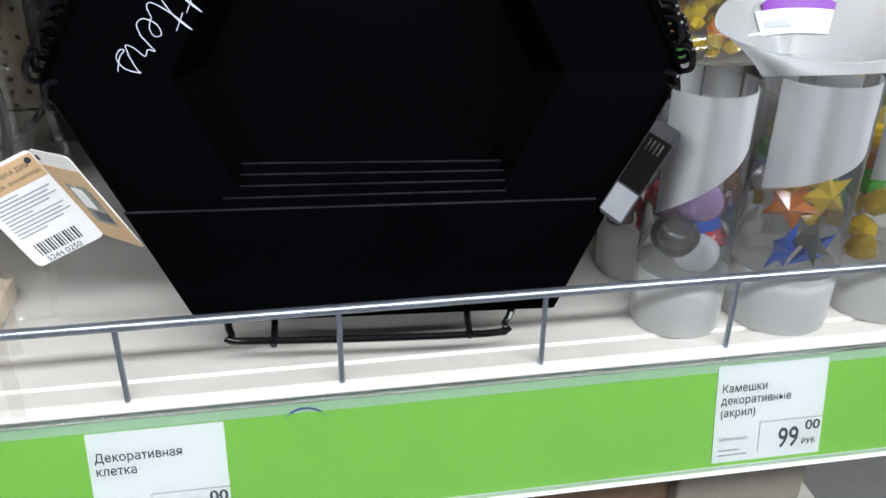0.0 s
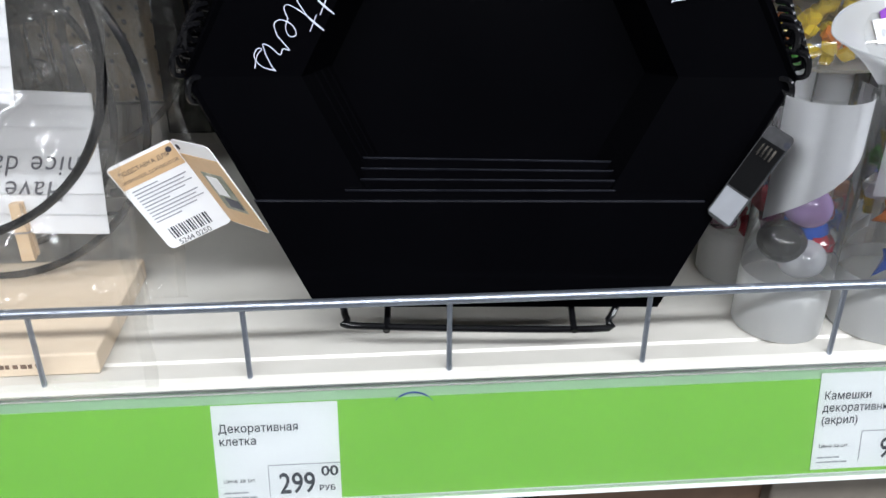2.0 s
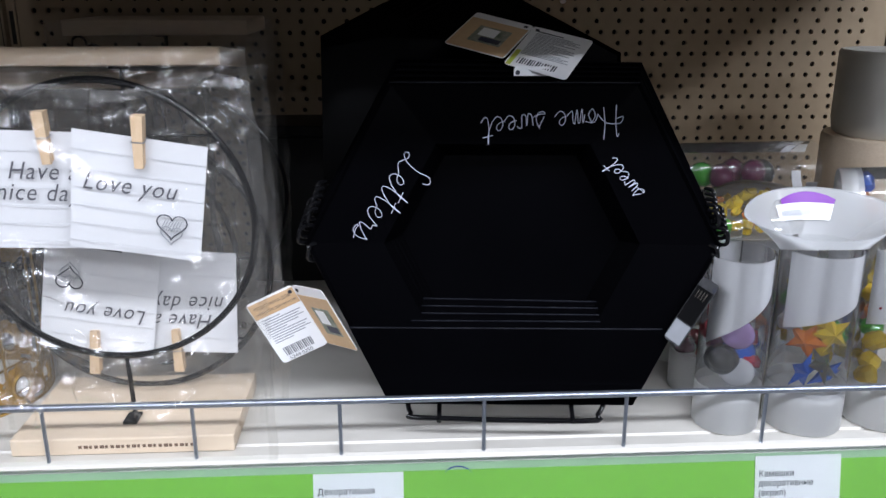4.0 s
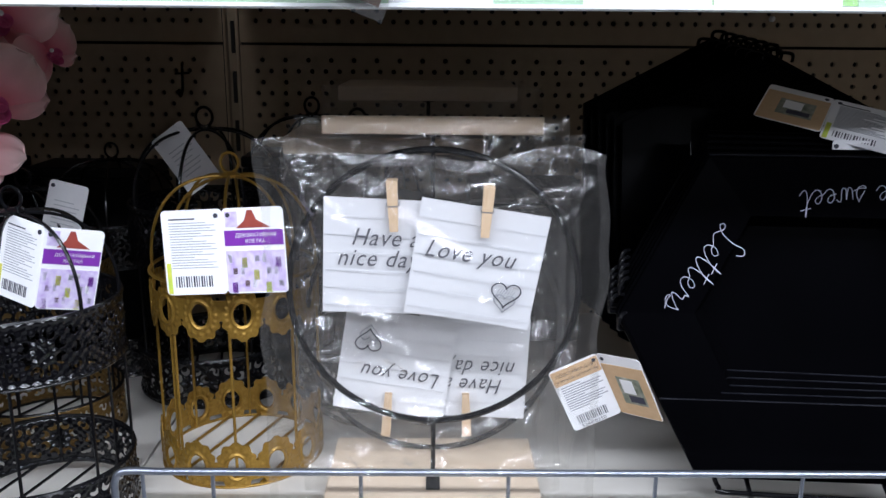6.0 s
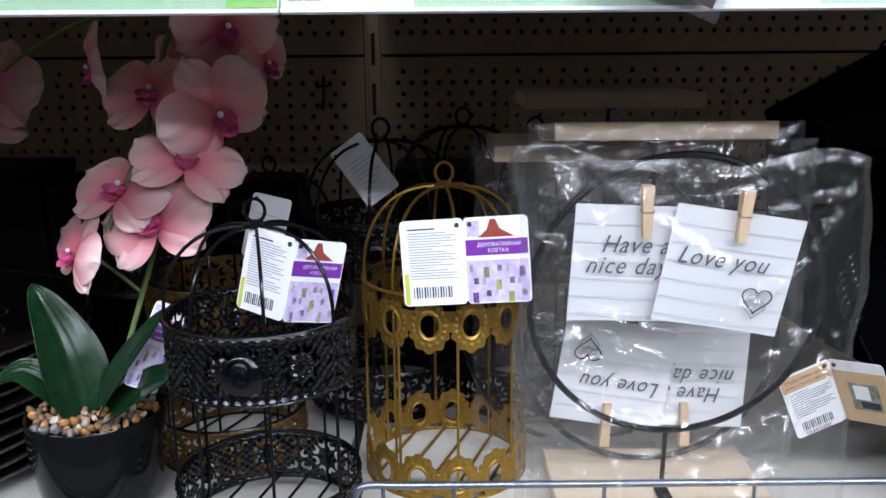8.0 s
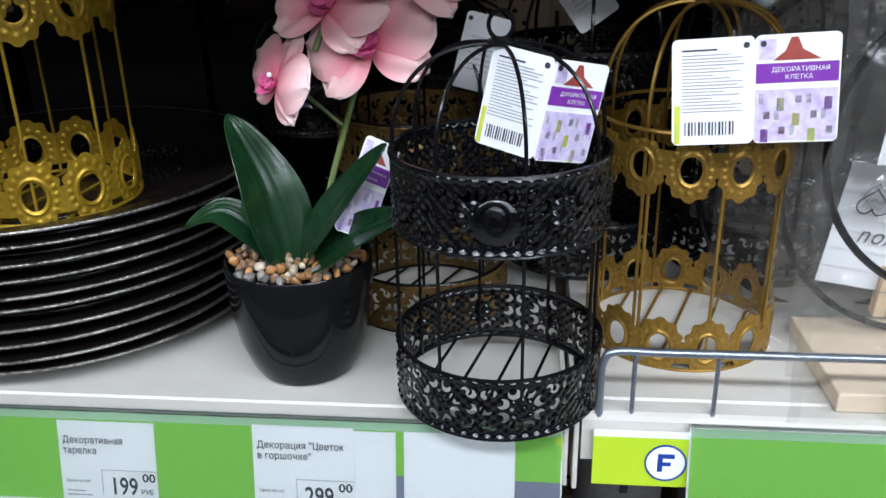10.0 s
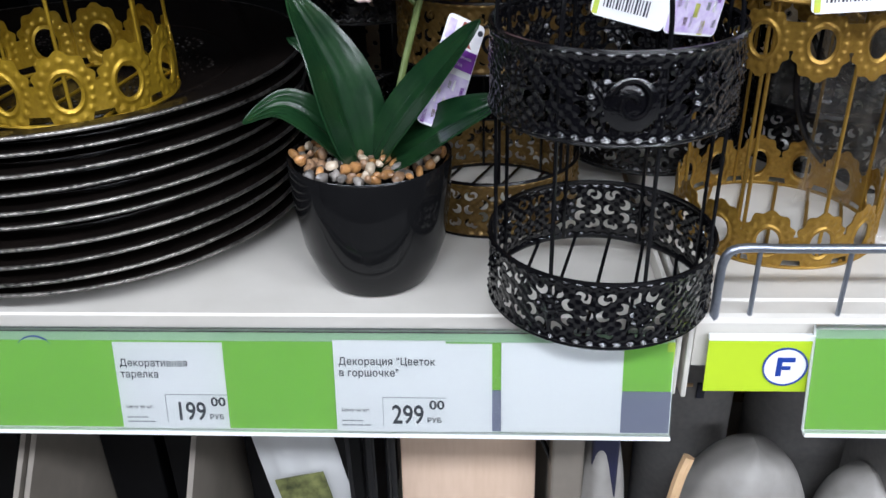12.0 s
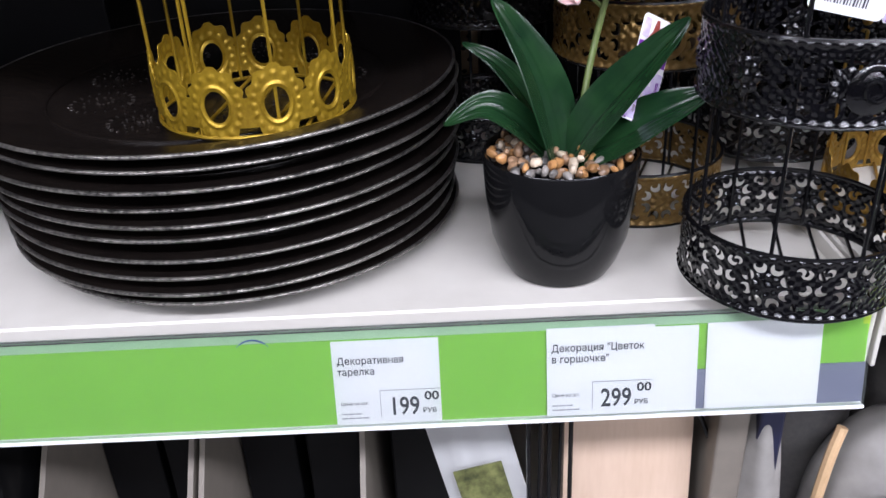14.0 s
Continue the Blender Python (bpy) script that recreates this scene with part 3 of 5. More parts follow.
sign = thing("shelf_sign", pose(-0.4705, -0.004, 1.0905, -4), "lime green strip with a round blue badge", "sign")
part("strip", Shape().box(0, 0.06, -0.0008, 0.0, -0.036, -0.0035, 0.0003), LIME, sign)
part("upper_edge", Shape().box(0, 0.09, -0.001, 0.002, -0.0035, 0.0, 0.0004), RAIL, sign, "white upper edge")
part("badge_ring", Shape().tube([(0.0425 + 0.0117 * c, -0.0012, -0.0195 + 0.0117 * s) for c, s, _ in circle(1.0, 36)], 0.0006, 4, True), BLUE_INK, sign, "dark blue ring")
part("badge_disc", Shape().prism([(0.0425 + 0.0112 * c, -0.0195 + 0.0112 * s) for c, s, _ in circle(1.0, 36)], -0.0011, -0.0008), PAPER, sign, "white disc")
mark = Shape()
mark.box(0.0378, 0.0408, -0.0015, -0.0011, -0.0255, -0.0135, 0.0002).box(0.0408, 0.0475, -0.0015, -0.0011, -0.0165, -0.0135, 0.0002).box(0.0408, 0.0455, -0.0015, -0.0011, -0.0215, -0.019, 0.0002)
part("badge_mark", mark, BLUE_INK, sign, "blue block mark")
tab = thing("shelf_sign", pose(SPLIT - 0.0105, -0.0055, 1.0905, -4), "narrow lime strip end between shelf brackets", "sign")
part("strip", Shape().box(0, 0.0042, -0.0008, 0.0, -0.041, -0.004, 0.0003), LIME, tab)

# the shop's wire guard along the shelf edge
for rail, x in ((RAIL_RIGHT, -0.0265), (RAIL_LEFT, -0.846)):
    at = x - rail.matrix_basis.translation.x
    part("hidden_badge", Shape().tube([(at + 0.0117 * c, -0.00085, -0.0168 + 0.0117 * s) for c, s, _ in circle(1.0, 16, 0, 0.62, 1.95)], 0.0005, 4), BLUE_INK, rail, "blue badge edge showing above the insert")

guard = thing("wire_guard", pose(0, 0.0, SHELF_Z), "grey galvanised wire guard along the shelf front", "wire guard")
bend = smoothed([(-0.4675, 0.003, -0.010), (-0.4675, 0.003, 0.02), (-0.4665, 0.003, 0.034), (-0.460, 0.003, 0.0405), (-0.437, 0.003, 0.0405)], 5)
part("top_wire", Shape().tube(bend + [(0.52, 0.003, 0.0405)], 0.0025, 10), CHROME, guard, smooth=True)
upright = None
for x in [-0.4485] + [-0.008 + 0.0985 * k for k in range(-4, 6)]:
    m = pose(x, 0.0035, 0)
    if upright is None:
        upright = part("upright_wire", Shape().tube([(0, 0, -0.008), (0, 0, 0.039)], 0.0014, 8), CHROME, guard, smooth=True, m=m)
    else:
        share(upright, guard, m)


# ---- cages ----
def medallion(up, size=1.0):
    """A lobed plate with an oval window; up: +1 stands on its flat edge, -1 hangs."""
    def inside(u, v):
        u, v = u / size, v / size
        w = v if up > 0 else 0.042 - v
        x, z = u, w - 0.0185
        oval = math.hypot(x / 0.0075, z / 0.0098) - 1
        a = math.atan2(z, x)
        lobes = 0.0172 + 0.0011 * math.cos(12 * a) + (0.003 if z > 0 else 0) * max(0, math.sin(a)) ** 3
        body = math.hypot(x, z * 0.9) - lobes
        web = max(abs(z + 0.004) - 0.0085, 0)
        plate = min(body * 60, web * 60 - 0.001 if abs(x) > 0.012 else 1)
        return min(-plate, oval) + 0.02
    def relief(u, v):
        u, v = u / size, v / size
        w = v if up > 0 else 0.042 - v
        x, z = u, w - 0.0185
        q = math.hypot(x / 0.0075, z / 0.0098)
        a = math.atan2(z, x)
        return 0.0011 * math.exp(-((q - 1.2) / 0.11) ** 2) + 0.0008 * math.exp(-((q - 1.78) / 0.2) ** 2) * (0.5 + 0.5 * math.cos(16 * a))
    return inside, relief


def lace(wide, tall):
    """A pierced sheet of rosettes, crescents and hearts between two rims."""
    holes = []
    for k in range(8):
        a = math.pi / 8 + k * math.pi / 4
        holes.append((0.0114 * math.cos(a), tall / 2 + 0.0114 * math.sin(a), 0.0036, a))
    for s in (-1, 1):
        for z in (0.24, 0.5, 0.76):
            holes.append((s * (wide / 2 - 0.0042), tall * z, 0.0035 if z == 0.5 else 0.0031, math.pi / 2 + s * 0.9))
        holes += [(s * 0.0165, tall * 0.2, 0.0025, 1.0), (s * 0.0165, tall * 0.8, 0.0025, 4.0)]
    def inside(u, v):
        if v < 0.0022 or v > tall - 0.0022:
            return 1.0
        d = 1.0
        for x, z, r, a in holes:
            full = math.hypot(u - x, v - z) - r
            bite = r * 0.62 - math.hypot(u - x - 0.55 * r * math.cos(a), v - z - 0.55 * r * math.sin(a))
            d = min(d, max(full, bite))
        return d
    def relief(u, v):
        q, a = math.hypot(u, v - tall / 2), math.atan2(v - tall / 2, u)
        bud = 0.0018 * math.exp(-(q / 0.003) ** 2) + 0.0016 * math.exp(-((q - 0.0062) / 0.0016) ** 2) * (0.5 + 0.5 * math.cos(8 * a))
        return bud + 0.0011 * math.exp(-((v - 0.0012) / 0.0012) ** 2) + 0.0011 * math.exp(-((v - tall + 0.0012) / 0.0012) ** 2) + 0.0004 * math.sin(u * 900) * math.sin(v * 1100)
    return inside, relief


MESHES = {}


def band(key, parent, name, material, z, r, label="", turn=0.0, stretch=1.0):
    """A pierced band; equal ones share their mesh."""
    if (key, material.name) not in MESHES:
        if key == "lace":
            shape = perforated(*lace(2 * math.pi * r / 8, 0.037), 2 * math.pi * r / 8, 0.037, 8, r, 0.0007)
        else:
            count = 11 if material is YELLOW_GOLD else 13
            size = 11 / count
            shape = perforated(*medallion(1 if key == "stand" else -1, size), 2 * math.pi * r / count, 0.042 * size, count, r, 0.0007)
        MESHES[key, material.name] = part(name, shape, material, parent, label, True, m=pose(0, 0, z, 0, 0, turn))
        return
    tagged(share(MESHES[key, material.name], parent, pose(0, 0, z, 0, 0, turn) @ Matrix.Diagonal((1, 1, stretch, 1))), label).name = name


def cage(m, style, material, label, r=0.0615, bars=8, turn=0.0, loop=True, group="decorative bird cages"):
    body = thing("bird_cage", m, label, "bird cage", group)
    wire = BLACK_WIRE if style == "lace" else material
    waist = 0.112 if style == "lace" else 0.113
    top = waist + (0.042 if style == "lace" else 0.042)
    dome = 0.056 if style == "lace" else 0.066
    if style == "lace":
        band("lace", body, "bottom_band", material, 0.002, r, "pierced metal band", turn)
        band("lace", body, "upper_band", material, waist, r, "pierced metal band", turn + 20, 1.14)
    else:
        band("stand", body, "bottom_band", material, 0.001, r, "pressed metal band of oval medallions", turn)
        band("hang", body, "upper_band", material, waist, r, "pressed metal band of oval medallions", turn + 9)
    rings = [0.001, top - 0.001] if style != "lace" else [0.0015, 0.039, waist, waist + 0.042]
    for z in rings:
        part("hoop", Shape().tube(circle(r - 0.0002, 56, z), 0.0013, 6, True), wire, body, smooth=True)
    bar = None
    for k in range(bars):
        at = pose(0, 0, 0, 0, 0, turn + 360 * k / bars)
        if bar is None:
            twin = Shape()
            for shift in (0.0,):
                twin.tube([(r - 0.0014, shift, 0.001), (r - 0.0014, shift, top)], 0.0011, 6)
            bar = part("bar", twin, wire, body, smooth=True, m=at)
            if style != "lace":
                share(bar, body, pose(0, 0, 0, 0, 0, turn + 3.4 + 225))
        else:
            share(bar, body, at)
    arc = None
    for k in range(bars):
        at = pose(0, 0, 0, 0, 0, turn + 360 * k / bars)
        if arc is None:
            line = [((r - 0.0014) * math.cos(a) ** 0.75 + 0.003 * math.sin(a), 0, top + dome * math.sin(a)) for a in (math.pi / 2 * i / 14 for i in range(15))]
            arc = part("dome_wire", Shape().tube(line, 0.0012, 6), wire, body, smooth=True, m=at)
        else:
            share(arc, body, at)
    part("crown", Shape().lathe([(0, top + dome - 0.001), (0.007, top + dome - 0.001), (0.0075, top + dome + 0.001), (0.004, top + dome + 0.003), (0, top + dome + 0.0035)], 16), wire, body, smooth=True)
    if loop:
        ring = [(0.0065 * math.cos(a), 0, top + dome + 0.0095 + 0.0075 * math.sin(a)) for a in (2 * math.pi * i / 20 for i in range(20))]
        part("hanging_loop", Shape().tube(ring, 0.0012, 6, True), wire, body, smooth=True)
    for k in range(-2, 3):
        y = 0.021 * k
        half = math.sqrt(max(0.0001, (r - 0.001) ** 2 - y * y))
        at = pose(0, 0, 0.002, 0, 0, turn + 62)
        part("floor_wire", Shape().tube([(-half, y, 0), (half, y, 0)], 0.0012, 6), wire, body, smooth=True, m=at)
    if style == "lace":
        part("clasp", Shape().lathe([(0, 0.0034), (0.006, 0.003), (0.011, 0.001), (0.0125, 0), (0.0125, -0.0012), (0, -0.0012)], 28, pose(0, -r - 0.0005, waist + 0.019, 90)), material, body, "round clasp plate", True)
        swirl = [((0.002 + 0.0075 * t) * math.cos(9 * t), -r - 0.004, waist + 0.021 + (0.002 + 0.009 * t) * math.sin(9 * t)) for t in (i / 30 for i in range(31))]
        part("clasp_scroll", Shape().tube(swirl, 0.0011, 6), wire, body, smooth=True)
    return body


cage(pose(-0.4065, 0.1125, SHELF_Z, 0, 0, 0), "gold", GOLD, "gold metal bird cage with oval medallion bands on the shelf", turn=8)
cage(pose(-0.8465, 0.1125, 1.1895, 0, 0, 0), "gold", YELLOW_GOLD, "bright gold bird cage standing on the stack of black plates", turn=22)
cage(pose(-0.5275, 0.0305, SHELF_Z - 0.0005, 0, 0, 0), "lace", BLACK_LACE, "black lacy metal bird cage overhanging the shelf edge", turn=14)
cage(pose(-0.588, 0.172, SHELF_LEFT, 0, 0, 0), "lace", BRONZE, "dark bronze lacy bird cage behind the orchid pot", turn=5)
cage(pose(-0.462, 0.255, SHELF_Z, 0, 0, 0) @ Matrix.Scale(1.14, 4), "lace", BLACK_LACE, "black lacy bird cage at the back of the shelf", turn=40)
cage(pose(-0.385, 0.385, SHELF_Z, 0, 0, 0) @ Matrix.Scale(1.14, 4), "lace", BLACK_LACE, "black lacy bird cage against the back panel", turn=25)
cage(pose(-0.325, 0.25, SHELF_Z, 0, 0, 0) @ Matrix.Scale(1.14, 4), "lace", BLACK_LACE, "black lacy bird cage at the back of the shelf", turn=10)


# ---- printed hang tags ----
def leaf_of(tag, name, m, wide, tall, kind):
    """One rounded page, from its upper inner corner, in x and -z, with its print."""
    c = 0.003
    outline = []
    for cx, cz, a0 in ((wide - c, -c, 0), (c, -c, 1), (c, -tall + c, 2), (wide - c, -tall + c, 3)):
        outline += [(cx + c * math.cos(a0 * math.pi / 2 + k * math.pi / 8), cz + c * math.sin(a0 * math.pi / 2 + k * math.pi / 8)) for k in range(5)]
    page = part(name, Shape().prism(outline, -0.0004, 0.0), GREY_CARD if kind == "grey" else PAPER, tag, m=m)
    def bar(material, x0, x1, z0, z1, label="", nm="print"):
        part(nm, Shape().box(wide * x0, wide * x1, -0.0007, -0.0004, -tall * z1, -tall * z0), material, page, label)
    if kind == "grey":
        bar(DARK_BOX, 0.04, 0.96, 0.14, 0.66, "dark printed half", "picture")
        for k in range(4):
            bar(CARD, 0.2 + 0.16 * k, 0.27 + 0.16 * k, 0.18, 0.3, "", "barcode_bar")
        bar(PALE_INK, 0.06, 0.94, 0.68, 0.97, "pale printed foot", "picture_detail")
    if kind == "faint":
        for k in range(7):
            bar(FAINT_INK, 0.2, (0.7, 0.86, 0.8)[k % 3], 0.3 + 0.07 * k, 0.315 + 0.07 * k, "", "text_line")
    if kind == "text":
        bar(INK, 0.12, 0.55, 0.10, 0.115, "", "text_line")
        for k in range(18):
            bar(PALE_INK, 0.12, (0.72, 0.86, 0.80, 0.88, 0.64, 0.83, 0.5)[k % 7], 0.15 + 0.031 * k, 0.158 + 0.031 * k, "", "text_line")
    if kind in ("text", "kraft"):
        for k in range(15):
            x = 0.16 + 0.042 * k
            bar(INK, x, x + (0.012, 0.024, 0.017)[k % 3], 0.78, 0.91, "", "barcode_bar")
    if kind == "text":
        bar(YELLOW_PRINT, 0.03, 0.10, 0.62, 0.985, "", "yellow_edge")
    if kind == "kraft":
        bar(KRAFT, 0.02, 0.98, 0.03, 0.26, "brown heading band", "heading_band")
        words("heading", "ПОДСТАВКА ДЛЯ", wide * 0.088, INK, page, pose(wide * 0.1, -0.0009, -tall * 0.13, 90))
        words("heading", "ЖУРНАЛОВ, ДОКУМЕНТОВ", wide * 0.064, INK, page, pose(wide * 0.08, -0.0009, -tall * 0.21, 90))
        for k in range(11):
            bar(PALE_INK, 0.1, (0.5, 0.9, 0.84, 0.92, 0.78)[k % 5], 0.30 + 0.037 * k, 0.311 + 0.037 * k, "", "text_line")
        words("barcode_number", "5244 0250", wide * 0.12, INK, page, pose(wide * 0.18, -0.0009, -tall * 0.985, 90))
    if kind == "cage":
        bar(LILAC, 0.02, 0.98, 0.5, 0.98, "lilac picture panel", "picture")
        bar(PURPLE, 0.02, 0.98, 0.26, 0.44, "purple heading band", "heading_band")
        words("heading", "ДЕКОРАТИВНАЯ", wide * 0.082, PAPER, page, pose(wide * 0.2, -0.0009, -tall * 0.34, 90))
        words("heading", "КЛЕТКА", wide * 0.082, PAPER, page, pose(wide * 0.36, -0.0009, -tall * 0.41, 90))
        for k in range(15):
            x, z = 0.06 + 0.185 * (k % 5) + 0.03 * ((k * 7) % 3), 0.54 + 0.145 * (k // 5) + 0.02 * ((k * 5) % 3)
            bar((PAPER, YELLOW_PRINT, PALE_INK, PAPER, PURPLE, BROWN)[k % 6], x, x + (0.06, 0.09, 0.075)[k % 3], z, z + (0.1, 0.07, 0.12)[(k * 2) % 3], "", "picture_detail")
        bar(LILAC, 0.05, 0.25, 0.04, 0.22, "lilac corner picture", "picture_detail")
        part("picture_detail", Shape().prism([(wide * x, -tall * z) for x, z in ((0.22, 0.235), (0.36, 0.15), (0.42, 0.03), (0.5, 0.03), (0.56, 0.14), (0.78, 0.235))][::-1], -0.0007, -0.0004), RED_PRINT, page, "red picture")
    if kind == "photo":
        bar(KRAFT, 0.02, 0.98, 0.16, 0.985, "brown picture ground", "picture")
        part("photo", Shape().box(wide * 0.26, wide * 0.8, -0.0009, -0.0007, -tall * 0.78, -tall * 0.34), PHOTO, page, "muted printed photo")
        part("picture_detail", Shape().box(wide * 0.34, wide * 0.62, -0.0011, -0.0009, -tall * 0.6, -tall * 0.38), PAPER, page, "white printed patch")
        part("picture_detail", Shape().box(wide * 0.42, wide * 0.76, -0.0011, -0.0009, -tall * 0.74, -tall * 0.63), NAVY, page, "dark printed patch")
    hole = circle(0.0016, 12)
    part("eyelet", Shape().prism([(wide * (0.9 if m.translation.x < -0.001 else 0.1) + x, -0.0045 + z) for x, z, _ in hole], -0.0008, -0.0004), INK, page)
    return page


def folded_tag(name, m, wide, tall, left_kind, right_kind, spread, label, droop=0.0):
    """Two pages that meet at a fold on the z axis; spread: how far each turns back."""
    tag = thing(name, m, label, "hang tag", "printed hang tags")
    leaf_of(tag, "left_page", pose(0, 0, 0, 0, 0, spread[0]) @ pose(-wide, 0, 0), wide, tall, left_kind)
    leaf_of(tag, "right_page", pose(0, 0, 0, 0, droop, spread[1]), wide, tall, right_kind)
    return tag


folded_tag("hang_tag", pose(-0.395, 0.038, 1.3105, -6, -5, -13), 0.042, 0.0565, "text", "cage", (6, 4), "white and purple folded tag on the gold bird cage")
folded_tag("hang_tag", pose(-0.4985, 0.012, 1.3035, -4, 12, 0), 0.036, 0.054, "text", "cage", (-26, 34), "white and purple folded tag in the dome of the black cage")
folded_tag("hang_tag", pose(-0.141, 0.055, 1.205, 10, -25, 0), 0.037, 0.056, "kraft", "photo", (0, -50), "brown and white folded tag on the black letter holder")
for at, wide, tall, label in ((pose(-0.506, 0.24, 1.328, -6, -36, 0), 0.034, 0.058, "white printed tag on a cage at the back of the shelf"), (pose(-0.552, 0.142, 1.312, -6, 14, 0), 0.03, 0.05, "white printed tag on the cage behind the black one")):
    leaf_of(thing("hang_tag", at, label, "hang tag", "printed hang tags"), "page", pose(0, 0, 0), wide, tall, "faint")


leaf_of(thing("hang_tag", pose(-0.098, 0.205, 1.299, -10, -4, 10), "pale printed tag behind the black letter holders", "hang tag", "printed hang tags"), "page", pose(0, 0, 0), 0.022, 0.045, "faint")


# ---- memo holders in bags ----
def bag_sheet(wide, tall, y, seed, puff, flip):
    """One face of a crumpled bag: long sharp creases over a soft puff."""
    rnd = random.Random(round(seed * 100))
    creases = []
    for k in range(72):
        cx, cz, a = rnd.uniform(-0.55, 0.55) * wide, rnd.uniform(-0.02, 1.02) * tall, rnd.uniform(0, math.pi)
        creases.append((cx, cz, math.cos(a), math.sin(a), rnd.uniform(0.008, 0.05), rnd.uniform(0.0016, 0.0045), rnd.uniform(0.002, 0.008) * rnd.choice((1, 1, -0.6))))
    def place(u, v):
        x, z = (u - 0.5) * wide, v * tall
        edge = max(0.0, 1 - max(abs(2 * u - 1) ** 5, abs(2 * v - 1) ** 7))
        p = Vector((x * 14, z * 14, seed))
        fold = abs(noise.noise(p)) * 0.005 + 0.0022 * abs(noise.noise(p * 4.1))
        fold += 0.006 * abs(noise.noise(Vector((x * 40, z * 85, seed + 2)))) * abs(2 * u - 1) ** 2.5
        fold += 0.005 * abs(noise.noise(Vector((x * 75, z * 14, seed + 5)))) * (1 - v) ** 3
        for cx, cz, c, s, long, thin, tallness in creases:
            along, off = (x - cx) * c + (z - cz) * s, (z - cz) * c - (x - cx) * s
            if abs(along) < 2.2 * long:
                fold += tallness * math.exp(-(along / long) ** 2) * max(0.0, 1 - abs(off) / (thin * 2.2))
        rag = 0.007 * noise.noise(Vector((z * 26, seed, 3.1))) * (abs(2 * u - 1) ** 6)
        lift = 0.012 * noise.noise(Vector((x * 18, seed, 7))) * v ** 6
        return (x + rag, y + flip * (edge * (puff + fold) + 0.006 * (1 - v) ** 2), z + lift)
    def hem(u, v):
        return Vector(place(u, v)) + Vector((0, flip * 0.0007, 0))
    bag = Shape().sheet(84, 100, place)
    for start in (0.0, 0.972):  # welded side seams
        bag.sheet(2, 100, lambda u, v: hem(start + 0.028 * u, v))
    return bag.sheet(84, 2, lambda u, v: hem(u, 0.97 + 0.03 * v))


def note(holder, m, lines, heart, label):
    card = part("note", Shape().sheet(6, 6, lambda u, v: (0.082 * (u - 0.5), 0.0025 * math.sin(3 * u) * (1 - v), -0.078 * (1 - v)), 0.0003), NOTE, holder, label, m=m)
    for k in range(6):
        part("rule", Shape().box(-0.0405, 0.0405, -0.0006, -0.0003, -0.012 - 0.012 * k, -0.01182 - 0.012 * k), FAINT_INK, card, m=pose(0, -0.0006, 0))
    for k, (line, x, z) in enumerate(lines):
        words("handwriting", line, 0.0165, HAND_INK, card, pose(x, -0.0014, z, 90), shear=0.35, space=1.1, wide=0.86)
    if heart:
        outline = [(0.0095 * math.sin(t) ** 3 + 0.022, -0.0545 + 0.00058 * (13 * math.cos(t) - 5 * math.cos(2 * t) - 2 * math.cos(3 * t) - math.cos(4 * t))) for t in (2 * math.pi * i / 28 for i in range(28))]
        part("heart_outline", Shape().tube([(x, -0.0015, z) for x, z in outline], 0.0005, 4, True), INK, card)
        part("heart_outline", Shape().tube([((x - 0.022) * 0.72 + 0.022, -0.0015, (z + 0.0545) * 0.72 - 0.0605) for x, z in outline], 0.0004, 4, True), PALE_INK, card)
        hatch = Shape()
        for k in range(7):
            hatch.tube([(0.015 + 0.0017 * k, -0.0015, -0.058), (0.018 + 0.0017 * k, -0.0015, -0.051)], 0.0003, 4)
        part("heart_shading", hatch, PALE_INK, card)
    return card


def peg(holder, m):
    """A small two-legged wooden clothes peg with its spring."""
    wood = Shape().prism([(-0.0035, 0.014), (0.0035, 0.014), (0.0032, -0.002), (0.0026, -0.019), (-0.0026, -0.019), (-0.0032, -0.002)], -0.0045, -0.001)
    clip = part("clothes_peg", wood, PEG_WOOD, holder, "small pale wooden clothes peg", m=m)
    part("rear_leg", Shape().prism([(-0.0033, 0.0135), (0.0033, 0.0135), (0.003, -0.002), (0.0025, -0.018), (-0.0025, -0.018), (-0.003, -0.002)], 0.0008, 0.0042), PEG_WOOD, clip)
    part("spring", Shape().tube([(-0.0038, -0.0047, -0.0025), (0.0038, -0.0047, -0.0025), (0.004, 0.0043, -0.001), (-0.0038, 0.0043, -0.001)], 0.0004, 5, True), CHROME, clip, "steel spring")


